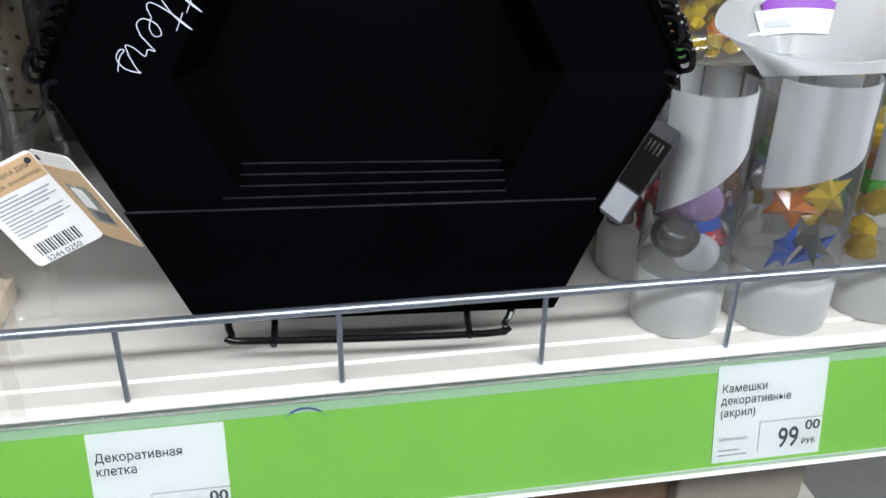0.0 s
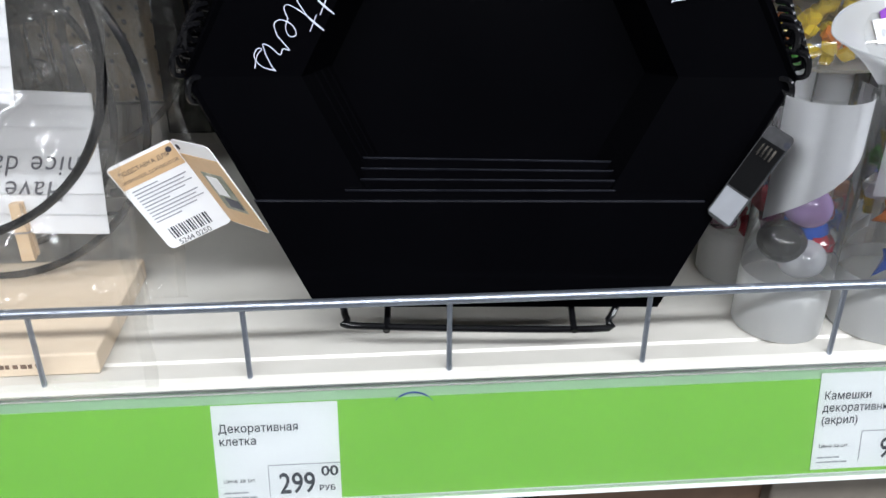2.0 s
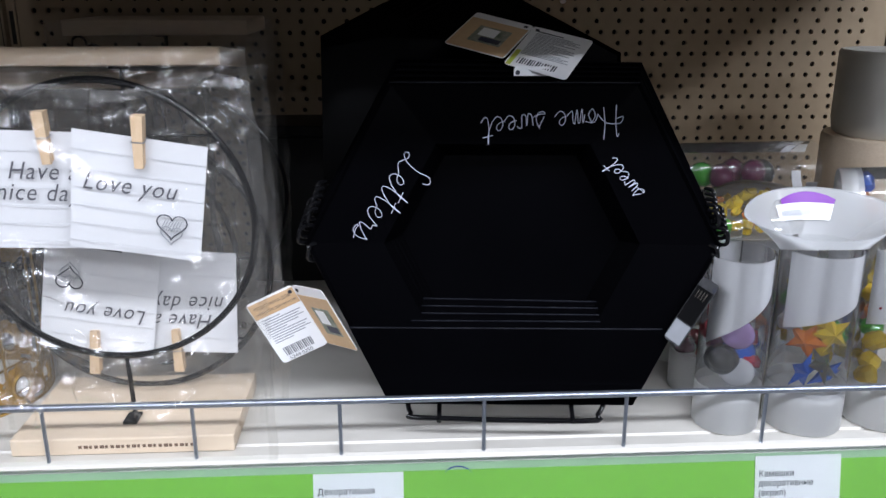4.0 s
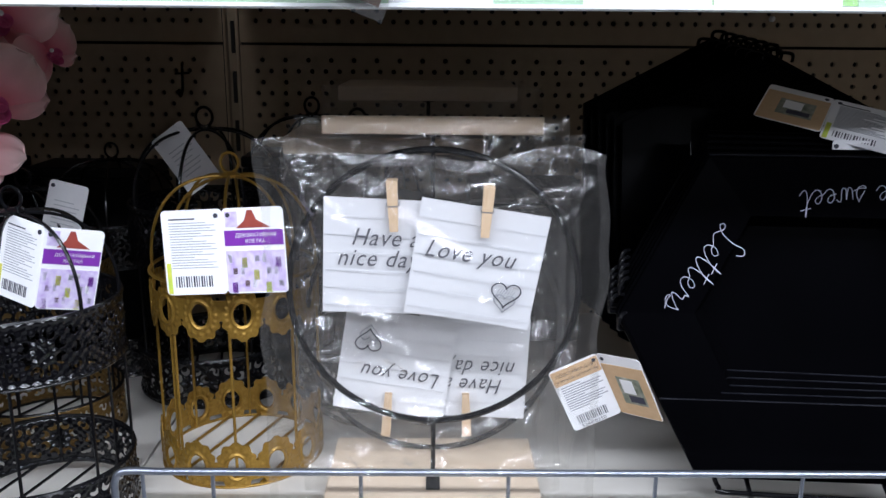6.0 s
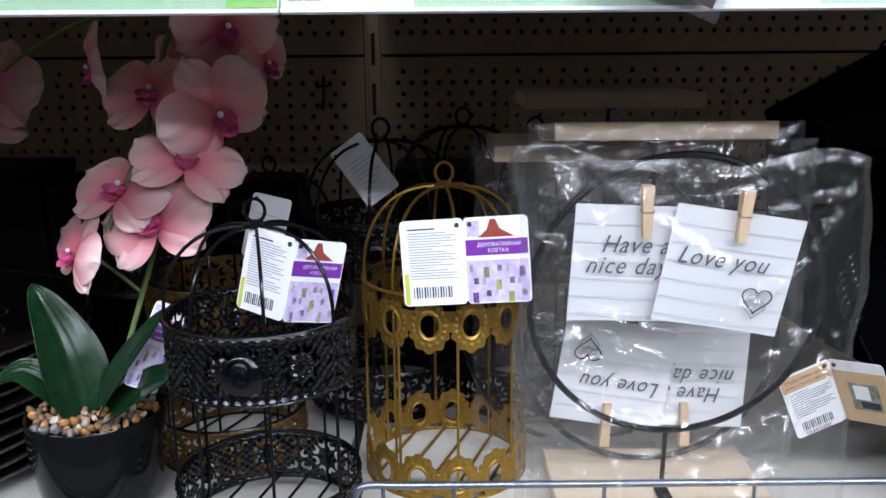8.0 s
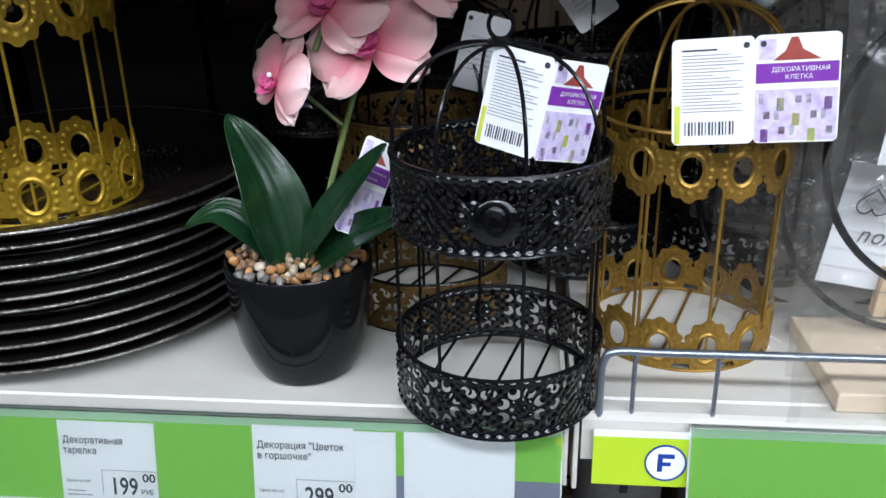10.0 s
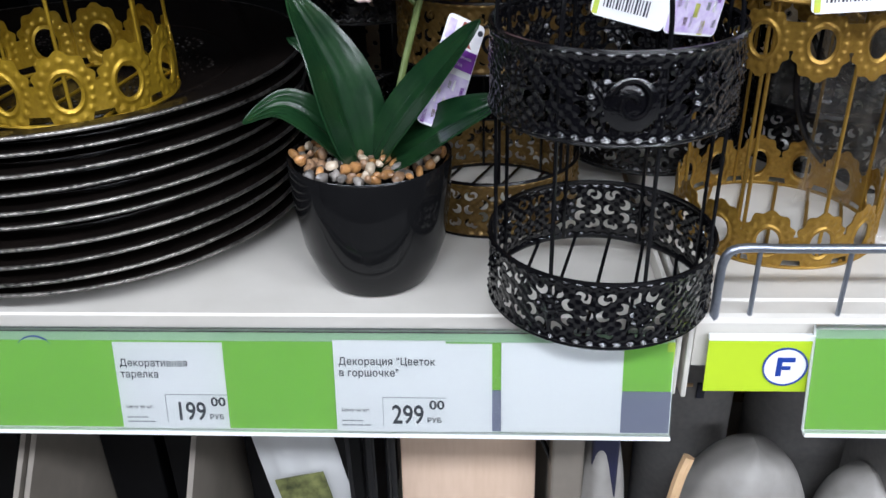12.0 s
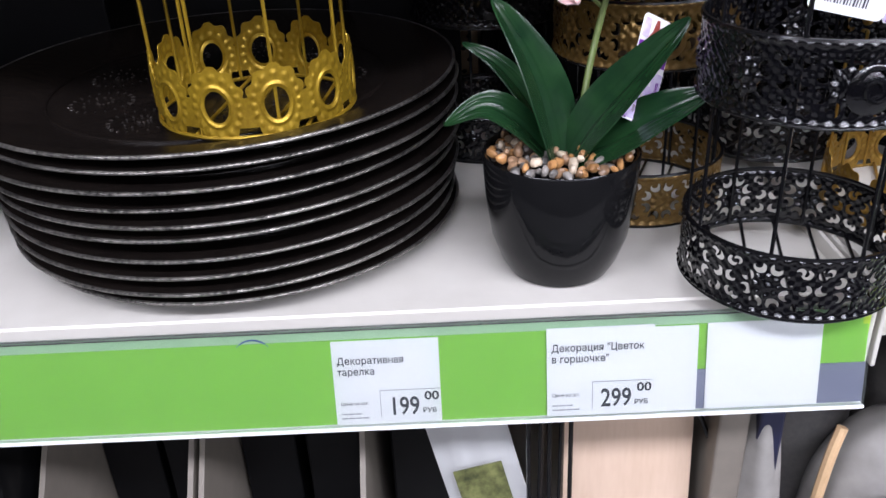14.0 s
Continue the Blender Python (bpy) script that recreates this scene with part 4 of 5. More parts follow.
def memo_holder(m, label, lean, with_bag, seed, bag, with_notes=True, ring_lift=0.0485):
    """A ring of black wire on a pine foot, with pegged notes; its base rests at z = 0."""
    holder = thing("memo_holder", m, label, "memo holder", "bagged memo holders")
    part("foot", Shape().box(-0.0755, 0.0755, 0.0, 0.098, 0, 0.0125, 0.0012), WOOD, holder, "raw pine foot")
    small = Shape()
    for k in range(22):
        small.box(-0.03 + 0.0036 * k, -0.03 + 0.0036 * k + (0.0022, 0.0028, 0.0018)[k % 3], -0.0004, 0.0002, 0.005, 0.0072)
    if with_bag == "front":
        part("foot_print", small, BROWN, holder, "small brown lettering")
    R = 0.096
    turn = pose(0, 0.032, 0.0125, lean)
    part("stem_plate", Shape().box(-0.005, 0.005, 0.018, 0.034, 0.0125, 0.0145, 0.0006), BLACK_WIRE, holder, "black metal clip plate")
    part("stem", Shape().tube([(0, 0, 0.0), (0, 0, ring_lift)], 0.0017, 8), BLACK_WIRE, holder, smooth=True, m=turn)
    ring = [(R * math.cos(a), 0, ring_lift + R + R * math.sin(a)) for a in (2 * math.pi * i / 72 for i in range(72))]
    part("ring", Shape().tube(ring, 0.0023, 8, True), BLACK_WIRE, holder, "black wire ring", True, m=turn)
    for z in (ring_lift + R + 0.06,):
        half = math.sqrt(R * R - 0.06 ** 2)
        part("cross_wire", Shape().tube([(-half, 0, z), (half, 0, z)], 0.001, 6), BLACK_WIRE, holder, smooth=True, m=turn)
    top = 0.204
    if with_notes:
        note(holder, turn @ pose(-0.0285, -0.010, top + 0.0065, 0, 2.5, 0), (("Have a", -0.0235, -0.0305), ("nice day", -0.0325, -0.0445)), False, "lined white note with handwriting")
        note(holder, turn @ pose(0.033, -0.015, top + 0.003, 0, 9, 0), (("Love you", -0.0345, -0.037),), True, "lined white note with handwriting and a drawn heart")
        peg(holder, turn @ pose(-0.026, -0.012, top + 0.006, 0, -2, 0))
        peg(holder, turn @ pose(0.033, -0.017, top + 0.004, 0, 4, 0))
    if with_bag:
        wide, tall, front, back = bag
        front_pane = part("bag_front", bag_sheet(wide, tall, front, seed, 0.003, -1), CELLO, holder, "crumpled clear cellophane bag", True)
        back_pane = part("bag_back", bag_sheet(wide * 0.98, tall * 0.985, back, seed + 3.3, 0.006, 1), CELLO, holder, "crumpled clear cellophane bag", True)
        front_pane.visible_shadow = back_pane.visible_shadow = False
    return holder


memo_holder(pose(-0.2555, 0.010, SHELF_Z + 0.0005), "memo holder with pine foot, wire ring and notes in cellophane", 4, "front", 1.3, (0.214, 0.256, -0.007, 0.066))
memo_holder(pose(-0.257, 0.070, 1.3685, 174.5) @ pose(0, 0, 0, 0, 0, 180), "bagged memo holder packed upside down with its pine foot on top", -3, True, 5.1, (0.186, 0.278, 0.006, 0.09))
memo_holder(pose(-0.294, 0.125, 1.347, 180) @ pose(0, 0, 0, 0, 0, 180), "bagged memo holder packed upside down behind the others", 0, True, 8.7, (0.182, 0.248, 0.006, 0.09), False)
memo_holder(pose(-0.262, 0.215, 1.380, 180) @ pose(0, 0, 0, 0, 0, 180), "bagged memo holder packed upside down at the back of the shelf", 0, True, 3.7, (0.186, 0.279, 0.006, 0.09), False)


# ---- black letter holders ----
GLYPHS = {
    "e": (0.9, [(0, 0.4), (0.45, 0.55), (0.62, 0.88), (0.4, 1.06), (0.15, 0.7), (0.24, 0.16), (0.58, 0.04), (0.9, 0.38)]),
    "t": (0.85, [(0, 0.35), (0.35, 1.2), (0.42, 2.0), (0.3, 1.0), (0.34, 0.16), (0.58, 0.04), (0.85, 0.38)], [(0.02, 1.36), (0.8, 1.5)]),
    "r": (0.95, [(0, 0.35), (0.18, 0.95), (0.26, 1.16), (0.36, 0.9), (0.66, 0.92), (0.6, 0.4), (0.68, 0.06), (0.95, 0.35)]),
    "s": (0.85, [(0, 0.3), (0.38, 0.95), (0.42, 1.1), (0.6, 0.5), (0.42, 0.02), (0.05, -0.05), (-0.05, 0.12), (0.3, 0.1), (0.85, 0.3)]),
    "L": (1.25, [(1.0, 2.1), (0.75, 2.5), (0.4, 2.25), (0.5, 1.4), (0.36, 0.5), (0.02, 0.0), (-0.22, 0.2), (0.1, 0.38), (0.7, 0.02), (1.25, 0.4)]),
    "H": (1.5, [(0.0, 2.0), (0.16, 2.2), (0.2, 1.2), (0.1, -0.1)], [(1.15, 2.35), (1.0, 1.2), (1.05, 0.0)], [(0.15, 0.9), (-0.35, 0.8), (-0.1, 1.25), (0.9, 1.15), (1.5, 0.45)]),
    "o": (0.95, [(0, 0.5), (0.2, 0.95), (0.5, 1.05), (0.2, 0.6), (0.35, 0.05), (0.68, 0.45), (0.5, 1.02), (0.95, 0.9)]),
    "m": (1.3, [(0, 0.4), (0.16, 1.02), (0.2, 0.0), (0.4, 0.95), (0.52, 0.9), (0.55, 0.0), (0.78, 0.98), (0.9, 0.85), (0.92, 0.1), (1.3, 0.38)]),
    "w": (1.2, [(0, 0.9), (0.08, 0.15), (0.32, 0.05), (0.48, 0.9), (0.5, 0.15), (0.78, 0.1), (0.88, 1.0), (1.2, 0.85)]),
    " ": (0.8,),
}


def script(word, size):
    """A word in joined handwriting, in x and z from its start."""
    shape, x = Shape(), 0.0
    for letter in word:
        wide, *strokes = GLYPHS[letter]
        for stroke in strokes:
            shape.tube([(p.x * size, 0, p.y * size) for p in smoothed([(x + a, b, 0) for a, b in stroke], 6)], 0.00025, 5)
        x += wide
    return shape, x * size


HALF, TOP, HIGH = 0.1435, 0.0855, 0.111


def hexagon(scale, inset=0.0):
    return [(x * scale, z * scale) for x, z in ((-HALF, 0), (-TOP, HIGH), (TOP, HIGH), (HALF, 0), (TOP, -HIGH), (-TOP, -HIGH))]


def tray_shape(depth=0.03, inner=0.55):
    """A dished hexagon of sheet metal: rolled rim, sloping walls, flat floor, and its outside."""
    loops = []
    for scale, y in ((0.975, 0.0015), (0.99, -0.0012), (1.0, 0.0), (1.0, 0.006), (inner + 0.02, depth + 0.0012), (0.0, depth + 0.0012)):
        loops.append((scale, y))
    front = [(0.975, 0.0015), (inner + 0.07, 0.005), (inner, depth)]
    shape = Shape()
    def loop(scale, y):
        return [(x, y, z) for x, z in hexagon(scale)]
    for chain, sign in ((loops[:5], 1), (front, -1)):
        for (a, ya), (b, yb) in zip(chain, chain[1:]):
            faces = [(i, (i + 1) % 6, 6 + (i + 1) % 6, 6 + i) for i in range(6)]
            shape.add(loop(a, ya) + loop(b, yb), [f[::-1] for f in faces] if sign > 0 else faces)
    shape.add(loop(inner, depth), [tuple(range(6))])
    shape.add(loop(inner + 0.02, depth + 0.0012), [tuple(range(6))[::-1]])
    return shape


TRAY = None


def letter_holder(m, label, printed, turn=0.0, stand=True):
    """A hexagonal dished tray with a pocket plate and a wire stand; its middle is at the origin, it faces -y."""
    global TRAY
    holder = thing("letter_holder", m, label, "letter holder", "stacked letter holders")
    if TRAY is None:
        TRAY = part("tray", tray_shape(), BLACK, holder, m=pose(0, 0, 0, 0, turn, 0), weld=True)
    else:
        share(TRAY, holder, pose(0, 0, 0, 0, turn, 0))
    share_turn = pose(0, 0, 0, 0, turn, 0)
    side = lambda z: HALF - (HALF - TOP) * (abs(z) / HIGH)
    top, low = -0.058, -HIGH - 0.001
    pocket = Shape().prism([(-side(top) * 0.995, top), (side(top) * 0.995, top), (side(low), low), (-side(low), low)], -0.0045, -0.0035)
    pocket.prism([(-side(low), low), (side(low), low), (side(low), low + 0.001), (-side(low), low + 0.001)], -0.0035, 0.003)
    # the glint painted on the pocket edge runs shorter on nested trays
    reach = 0.995 if printed else 0.62
    part("pocket_plate", pocket, BLACK, holder, "flat black pocket plate", m=share_turn)
    part("pocket_edge", Shape().tube([(-side(top) * reach, -0.0042, top), (side(top) * (reach - 0.08), -0.0042, top)], 0.0006, 6), EDGE_GLINT, holder, m=share_turn)
    rim = [] if not printed else [(x * 0.988, -0.0014, z * 0.988) for x, z in hexagon(1.0)[1:3]]
    if rim:
        part("rim_edge", Shape().tube(rim, 0.0004, 6), EDGE_GLINT, holder, "upper rim with its glint put into the colour", m=share_turn)
    if stand:
        feet = smoothed([(-0.073, 0.004, low + 0.003), (-0.070, -0.004, low - 0.007), (-0.060, -0.008, low - 0.009), (0.051, -0.008, low - 0.0105), (0.061, -0.004, low - 0.007), (0.068, 0.004, low + 0.003)], 4)
        part("stand_wire", Shape().tube(feet, 0.0018, 8), BLACK_WIRE, holder, smooth=True, m=share_turn)
        for x in (-0.050, 0.043):
            part("stand_foot", Shape().tube([(x, -0.011, low - 0.0105), (x, -0.005, low - 0.007), (x, 0.006, low + 0.001)], 0.0017, 8), BLACK_WIRE, holder, smooth=True, m=share_turn)
    for s in (-1, 1):
        for k in range(3):
            z = 0.012 - 0.012 * k
            x = s * side(z)
            part("side_hook", Shape().tube(smoothed([(x * 0.985, 0.004, z + 0.012), (x * 1.02, -0.001, z + 0.01), (x * 1.03, 0.002, z + 0.001), (x * 0.99, 0.006, z)], 4), 0.0015, 6), BLACK_WIRE, holder, smooth=True, m=share_turn)
    if printed:
        for text, size, spot in (("Home sweet", 0.0092, "top"), ("Letters", 0.0104, "left"), ("sweet", 0.0068, "right")):
            shape, long = script(text, size)
            if spot == "top":
                at = pose(0.0705, 0.0018, 0.0945, 0, 175, 0) @ pose(0, 0, 0, -5, 0, 0)
            elif spot == "left":
                at = pose(-0.0745, 0.0018, 0.062, 0, 124, 0) @ pose(0, 0, 0, -5, 0, 0)
            else:
                at = pose(0.090, 0.0018, 0.0365, 0, 230, 0) @ pose(0, 0, 0, -5, 0, 0)
            part("script_lettering", shape, WHITE_INK, holder, "white handwritten lettering", m=share_turn @ at)
    return holder


letter_holder(pose(0.0135, 0.040, 1.2365, -11, 0, -4), "black metal hexagonal letter holder with white script, on a wire stand", True)
for k in range(4):
    letter_holder(pose(0.0145 + 0.0012 * k, 0.0465 + 0.0058 * k, 1.2392 + 0.0030 * k, -11, 0.3 * k, -4), "black metal hexagonal letter holder nested behind another", False, 0.0, False)
for k in range(6):
    letter_holder(pose(0.004 - 0.004 * k, 0.15 + 0.013 * k, 1.272 + 0.002 * k, -12, 0, 0), "black metal hexagonal letter holder stood on its point at the back", False, 90, False)
flat = thing("hang_tag", pose(0.023, 0.098, 1.3685, -66, 0, 0) @ pose(0, 0, 0, 0, 30, 0), "white and brown tag lying on the black letter holders", "hang tag", "printed hang tags")
leaf_of(flat, "left_page", pose(-0.046, 0, 0.0275), 0.046, 0.055, "photo")
leaf_of(flat, "right_page", pose(0, 0, 0.0275, 4, 0, 0), 0.046, 0.055, "text")
leaf_of(thing("hang_tag", pose(0.016, 0.0712, 1.3545, -11, 1, -4), "white tag end tucked between the black letter holders", "hang tag", "printed hang tags"), "page", pose(0, 0, 0), 0.026, 0.03, "faint")
sidetag = thing("hang_tag", pose(0.1455, 0.012, 1.217, -4, 31, 0) @ pose(0, 0, 0, 0, 0, -60), "grey printed tag hanging at the side of the letter holder", "hang tag", "printed hang tags")
leaf_of(sidetag, "page", pose(-0.0075, 0, 0), 0.015, 0.05, "grey")


# ---- plates, orchid ----
PLATES = [(-0.877 - 0.0013 * k + random.uniform(-0.004, 0.004), 0.176 + random.uniform(-0.005, 0.005)) for k in range(10)]
first, plates = None, []
for k, (x, y) in enumerate(PLATES):
    size = 0.92 + 0.08 * min(1, k / 7)  # the lower plates are a little smaller
    m = pose(x, y - 0.166 * (1 - size), SHELF_LEFT + 0.0005 + 0.0105 * k, random.uniform(-0.45, 0.45), random.uniform(-0.45, 0.45), 36 * k)
    if first is None:
        first = thing("charger_plate", m, "black lacquered charger plate with a worn silver rim, in a stack", "plate", "stack of charger plates")
        part("plate", Shape().lathe([(0, 0), (0.105, 0), (0.125, 0.002), (0.158, 0.0125), (0.166, 0.0135), (0.166, 0.0155), (0.156, 0.0152), (0.124, 0.0045), (0.106, 0.0028), (0, 0.0028)], 96), PLATE, first, smooth=True)
        part("rim", Shape().tube(circle(0.1665, 120, 0.0146), 0.0013, 8, True), RIM, first, "worn silver edge", True)
        part("embossed_ring", Shape().tube(circle(0.118, 96, 0.0042), 0.0009, 6, True), PLATE, first, smooth=True)
        beads = Shape()
        for i in range(9):
            mid = pose(0, 0, 0, 0, 0, 40 * i) @ pose(0.082, 0, 0.003)
            for j in range(20):
                beads.ball(0.0011, mid @ pose(0, 0, 0, 0, 0, 18 * j) @ pose(0.0205, 0, 0) @ Matrix.Diagonal((1.6, 0.6, 0.6, 1)), 4, 5)
            for j in range(13):
                turn = 0.55 * j
                beads.ball(0.001, mid @ pose((0.003 + 0.0008 * j) * math.cos(turn), (0.003 + 0.0008 * j) * math.sin(turn), 0), 4, 5)
        part("embossed_beads", beads, EMBOSS, first, "rings of embossed beads", True)
    plate = first if k == 0 else copy_thing(first, m)
    plates.append((plate, size))
for plate, size in plates:
    plate.scale = (size, size, 1)

POT = Vector((-0.6585, 0.067, SHELF_LEFT))
pot = thing("orchid_pot", Matrix.Translation(POT), "artificial pink orchid in a glossy black ceramic pot with pebbles", "potted plant")
part("pot", Shape().lathe([(0, 0.0005), (0.027, 0.0005), (0.0325, 0.002), (0.0375, 0.011), (0.043, 0.027), (0.0465, 0.052), (0.048, 0.0795), (0.0471, 0.0808), (0.0452, 0.0795), (0.0445, 0.073), (0, 0.071)], 64), CERAMIC, pot, "glossy black ceramic pot", True)
stones = []
for k in range(4):
    stones.append(part("pebble", Shape().ball(0.0052, pose(0, 0, 0, 20 * k, 30 * k, 0) @ Matrix.Diagonal((1, 0.78, 0.6, 1)), 6, 9, 0.3), PEBBLES[k], pot, smooth=True, m=pose(0.012 * k - 0.02, 0.01, 0.0765)))
for k in range(150):
    r, a = 0.043 * math.sqrt((k + 0.5) / 150), k * 2.39996
    share(random.choice(stones), pot, pose(r * math.cos(a), r * math.sin(a), 0.0775 + 0.006 * random.random(), random.uniform(0, 360), random.uniform(0, 60), random.uniform(0, 360)) @ Matrix.Scale(random.uniform(0.5, 0.88), 4))


def leaf(line, wide, fold, across, label=""):
    """A thick strap leaf along a curve, grooved at the midrib."""
    spine = smoothed(line, 6)
    n = len(spine) - 1
    def place(u, v):
        i = min(int(v * n), n - 1)
        p = spine[i].lerp(spine[i + 1], v * n - i)
        way = (spine[i + 1] - spine[i]).normalized()
        side = (Vector(across) - way * way.dot(Vector(across))).normalized()
        up = side.cross(way)
        s = 2 * u - 1
        half = wide / 2 * max(0.0, math.sin(math.pi * (0.07 + 0.93 * v) ** 0.85)) ** 0.72
        ridge = 0.00022 * math.cos(s * 26)
        return p + side * s * half + up * (fold * abs(s) ** 1.5 * half + ridge - 0.001 * math.exp(-(s / 0.1) ** 2))
    return part("leaf", Shape().sheet(20, 26, place, 0.0009), LEAF, pot, label, True)


leaf([(-0.003, -0.010, 0.077), (-0.010, -0.007, 0.105), (-0.021, 0.0, 0.136), (-0.040, 0.011, 0.170)], 0.05, 0.3, (0.52, 0.85, 0), "broad glossy dark green leaf")
leaf([(-0.006, -0.010, 0.078), (-0.026, -0.010, 0.102), (-0.046, -0.009, 0.113), (-0.070, -0.007, 0.102)], 0.023, 0.2, (0.18, 0.83, 0.6))
leaf([(0.006, -0.008, 0.078), (0.028, -0.018, 0.092), (0.052, -0.028, 0.110), (0.077, -0.033, 0.1235)], 0.034, 0.25, (-0.03, -0.86, -0.47))
leaf([(0.004, -0.008, 0.078), (0.018, -0.010, 0.102), (0.040, -0.016, 0.131), (0.0645, -0.022, 0.161)], 0.033, 0.22, (0.29, -0.9, -0.38))
leaf([(-0.004, 0.012, 0.078), (-0.016, 0.036, 0.099), (-0.034, 0.056, 0.118), (-0.0555, 0.063, 0.131)], 0.02, 0.3, (0.4, 0.85, 0.3))

stalk = smoothed([(0.006, 0.0, 0.073), (0.013, 0.012, 0.095), (0.021, 0.026, 0.128), (0.033, 0.038, 0.17), (0.05, 0.045, 0.22), (0.085, 0.05, 0.28), (0.10, 0.06, 0.325), (0.085, 0.055, 0.352), (0.06, 0.045, 0.34), (0.05, 0.04, 0.30), (0.035, 0.02, 0.25), (0.02, 0.005, 0.21)], 6)
part("stalk", Shape().tube(stalk, 0.0021, 8), STEM, pot, "thin green flower stalk", True)
part("side_stalk", Shape().tube(smoothed([(0.029, 0.036, 0.155), (0.010, 0.036, 0.172), (-0.012, 0.035, 0.19)], 6), 0.0014, 6), STEM, pot, smooth=True)


def petal_shape(long, wide, cup, curl):
    def place(u, v):
        s = 2 * u - 1
        half = wide / 2 * max(0.09 * (1 - v), math.sqrt(max(0.0, 1 - ((v - 0.56) / 0.56) ** 2 if v < 0.56 else 1 - ((v - 0.56) / 0.4401) ** 2)) ** (1.5 if v < 0.56 else 1.0))
        ripple = 0.0016 * math.sin(7 * s + 5 * v) * v
        return (s * half, -cup * (1 - s * s) * math.sin(math.pi * v * 0.8) + ripple + curl * v * v, long * v)
    return Shape().sheet(12, 12, place, 0.0006)


BROAD, NARROW, LIP = petal_shape(0.035, 0.041, 0.006, 0.005), petal_shape(0.034, 0.024, 0.004, 0.006), petal_shape(0.017, 0.018, -0.008, -0.009)
BLOOM = None


def bloom(x, y, z, turn, tip, roll, size=1.0):
    """One moth orchid flower, facing -y before it is turned."""
    global BLOOM
    m = pose(x - POT.x, y - POT.y, z - POT.z, tip, roll, turn) @ Matrix.Scale(size, 4)
    if BLOOM is None:
        BLOOM = [part("petal", shape, PETAL, pot, smooth=True) for shape in (BROAD, NARROW)] + [part("lip", LIP, PETAL_HEART, pot, "magenta lip", True), part("lip", Shape().ball(0.0024, None, 6, 9), PAPER, pot, smooth=True)]
    spots = [(0, pose(0, 0, 0, 0, 78, 0)), (0, pose(0, 0, 0, 0, -78, 0)), (1, pose(0, 0.002, 0, 0, 0, 0)), (1, pose(0, 0.002, 0, 0, 128, 0)), (1, pose(0, 0.002, 0, 0, -128, 0)), (2, pose(0, -0.004, -0.002, 0, 180, 0) @ Matrix.Scale(0.62, 4)), (2, pose(0, -0.004, 0, 0, 140, 0) @ Matrix.Scale(0.5, 4)), (2, pose(0, -0.004, 0, 0, -140, 0) @ Matrix.Scale(0.5, 4)), (3, pose(0, -0.006, 0.001) @ Matrix.Scale(0.8, 4))]
    for i, at in spots:
        share(BLOOM[i], pot, m @ at)


bloom(-0.560, 0.080, 1.376, 30, 14, -32, 1.20)
bloom(-0.606, 0.072, 1.304, -6, -34, -14, 1.20)
bloom(-0.664, 0.074, 1.281, -48, -20, 14, 0.91)
bloom(-0.630, 0.080, 1.324, -22, -48, 10, 1.08)
bloom(-0.582, 0.080, 1.344, 6, -58, 16, 1.14)
bloom(-0.606, 0.090, 1.389, -8, -36, 4, 1.08)
bloom(-0.652, 0.112, 1.407, -64, 6, 22, 0.97)
bloom(-0.555, 0.100, 1.434, 28, 12, 8, 1.08)
bloom(-0.590, 0.130, 1.412, -30, 10, -22, 1.03)
bloom(-0.534, 0.120, 1.408, 60, 0, -30, 0.80)
bloom(-0.772, 0.200, 1.392, -10, -20, 12, 1.2)
bloom(-0.790, 0.206, 1.362, 24, -30, -20, 1.1)
part("side_stalk", Shape().tube(smoothed([(0.085, 0.055, 0.352), (0.03, 0.07, 0.36), (-0.04, 0.1, 0.345), (-0.112, 0.138, 0.308), (-0.13, 0.142, 0.276)], 6), 0.0014, 6), STEM, pot, smooth=True)
for o in BLOOM:
    bpy.data.objects.remove(o)
plant_tag = thing("hang_tag", pose(-0.599, 0.080, 1.2395, -20, 28, 20), "narrow white and purple tag among the orchid leaves", "hang tag", "printed hang tags")
leaf_of(plant_tag, "page", pose(-0.014, 0, 0), 0.0235, 0.062, "cage")


# ---- tubes of acrylic stones ----
def star(r, thick):
    outline = [(r * (1 if k % 2 == 0 else 0.48) * math.cos(math.pi * k / 5 + math.pi / 2), r * (1 if k % 2 == 0 else 0.48) * math.sin(math.pi * k / 5 + math.pi / 2)) for k in range(10)]
    points = [(x, 0, z) for x, z in outline] + [(0, -thick, 0), (0, thick, 0)]
    return Shape().add(points, [(k, (k + 1) % 10, 10) for k in range(10)] + [((k + 1) % 10, k, 11) for k in range(10)])


STONES = {}


def stone(parent, colour, form, m):
    key = (colour, form)
    if key not in STONES:
        shape = star(0.0155, 0.005) if form == "star" else Shape().ball(0.0128, Matrix.Diagonal((1, 0.92, 0.86, 1)), 12, 20) if form == "bead" else Shape().ball(0.0052, Matrix.Diagonal((1, 0.8, 0.7, 1)), 4, 5, 0.5) if form == "grit" else Shape().ball(0.0092, Matrix.Diagonal((1, 0.8, 0.75, 1)), 5, 7, 0.45)
        STONES[key] = part("stone", shape, GEMS[colour], parent, "", form == "bead", m=m)
    else:
        share(STONES[key], parent, m)


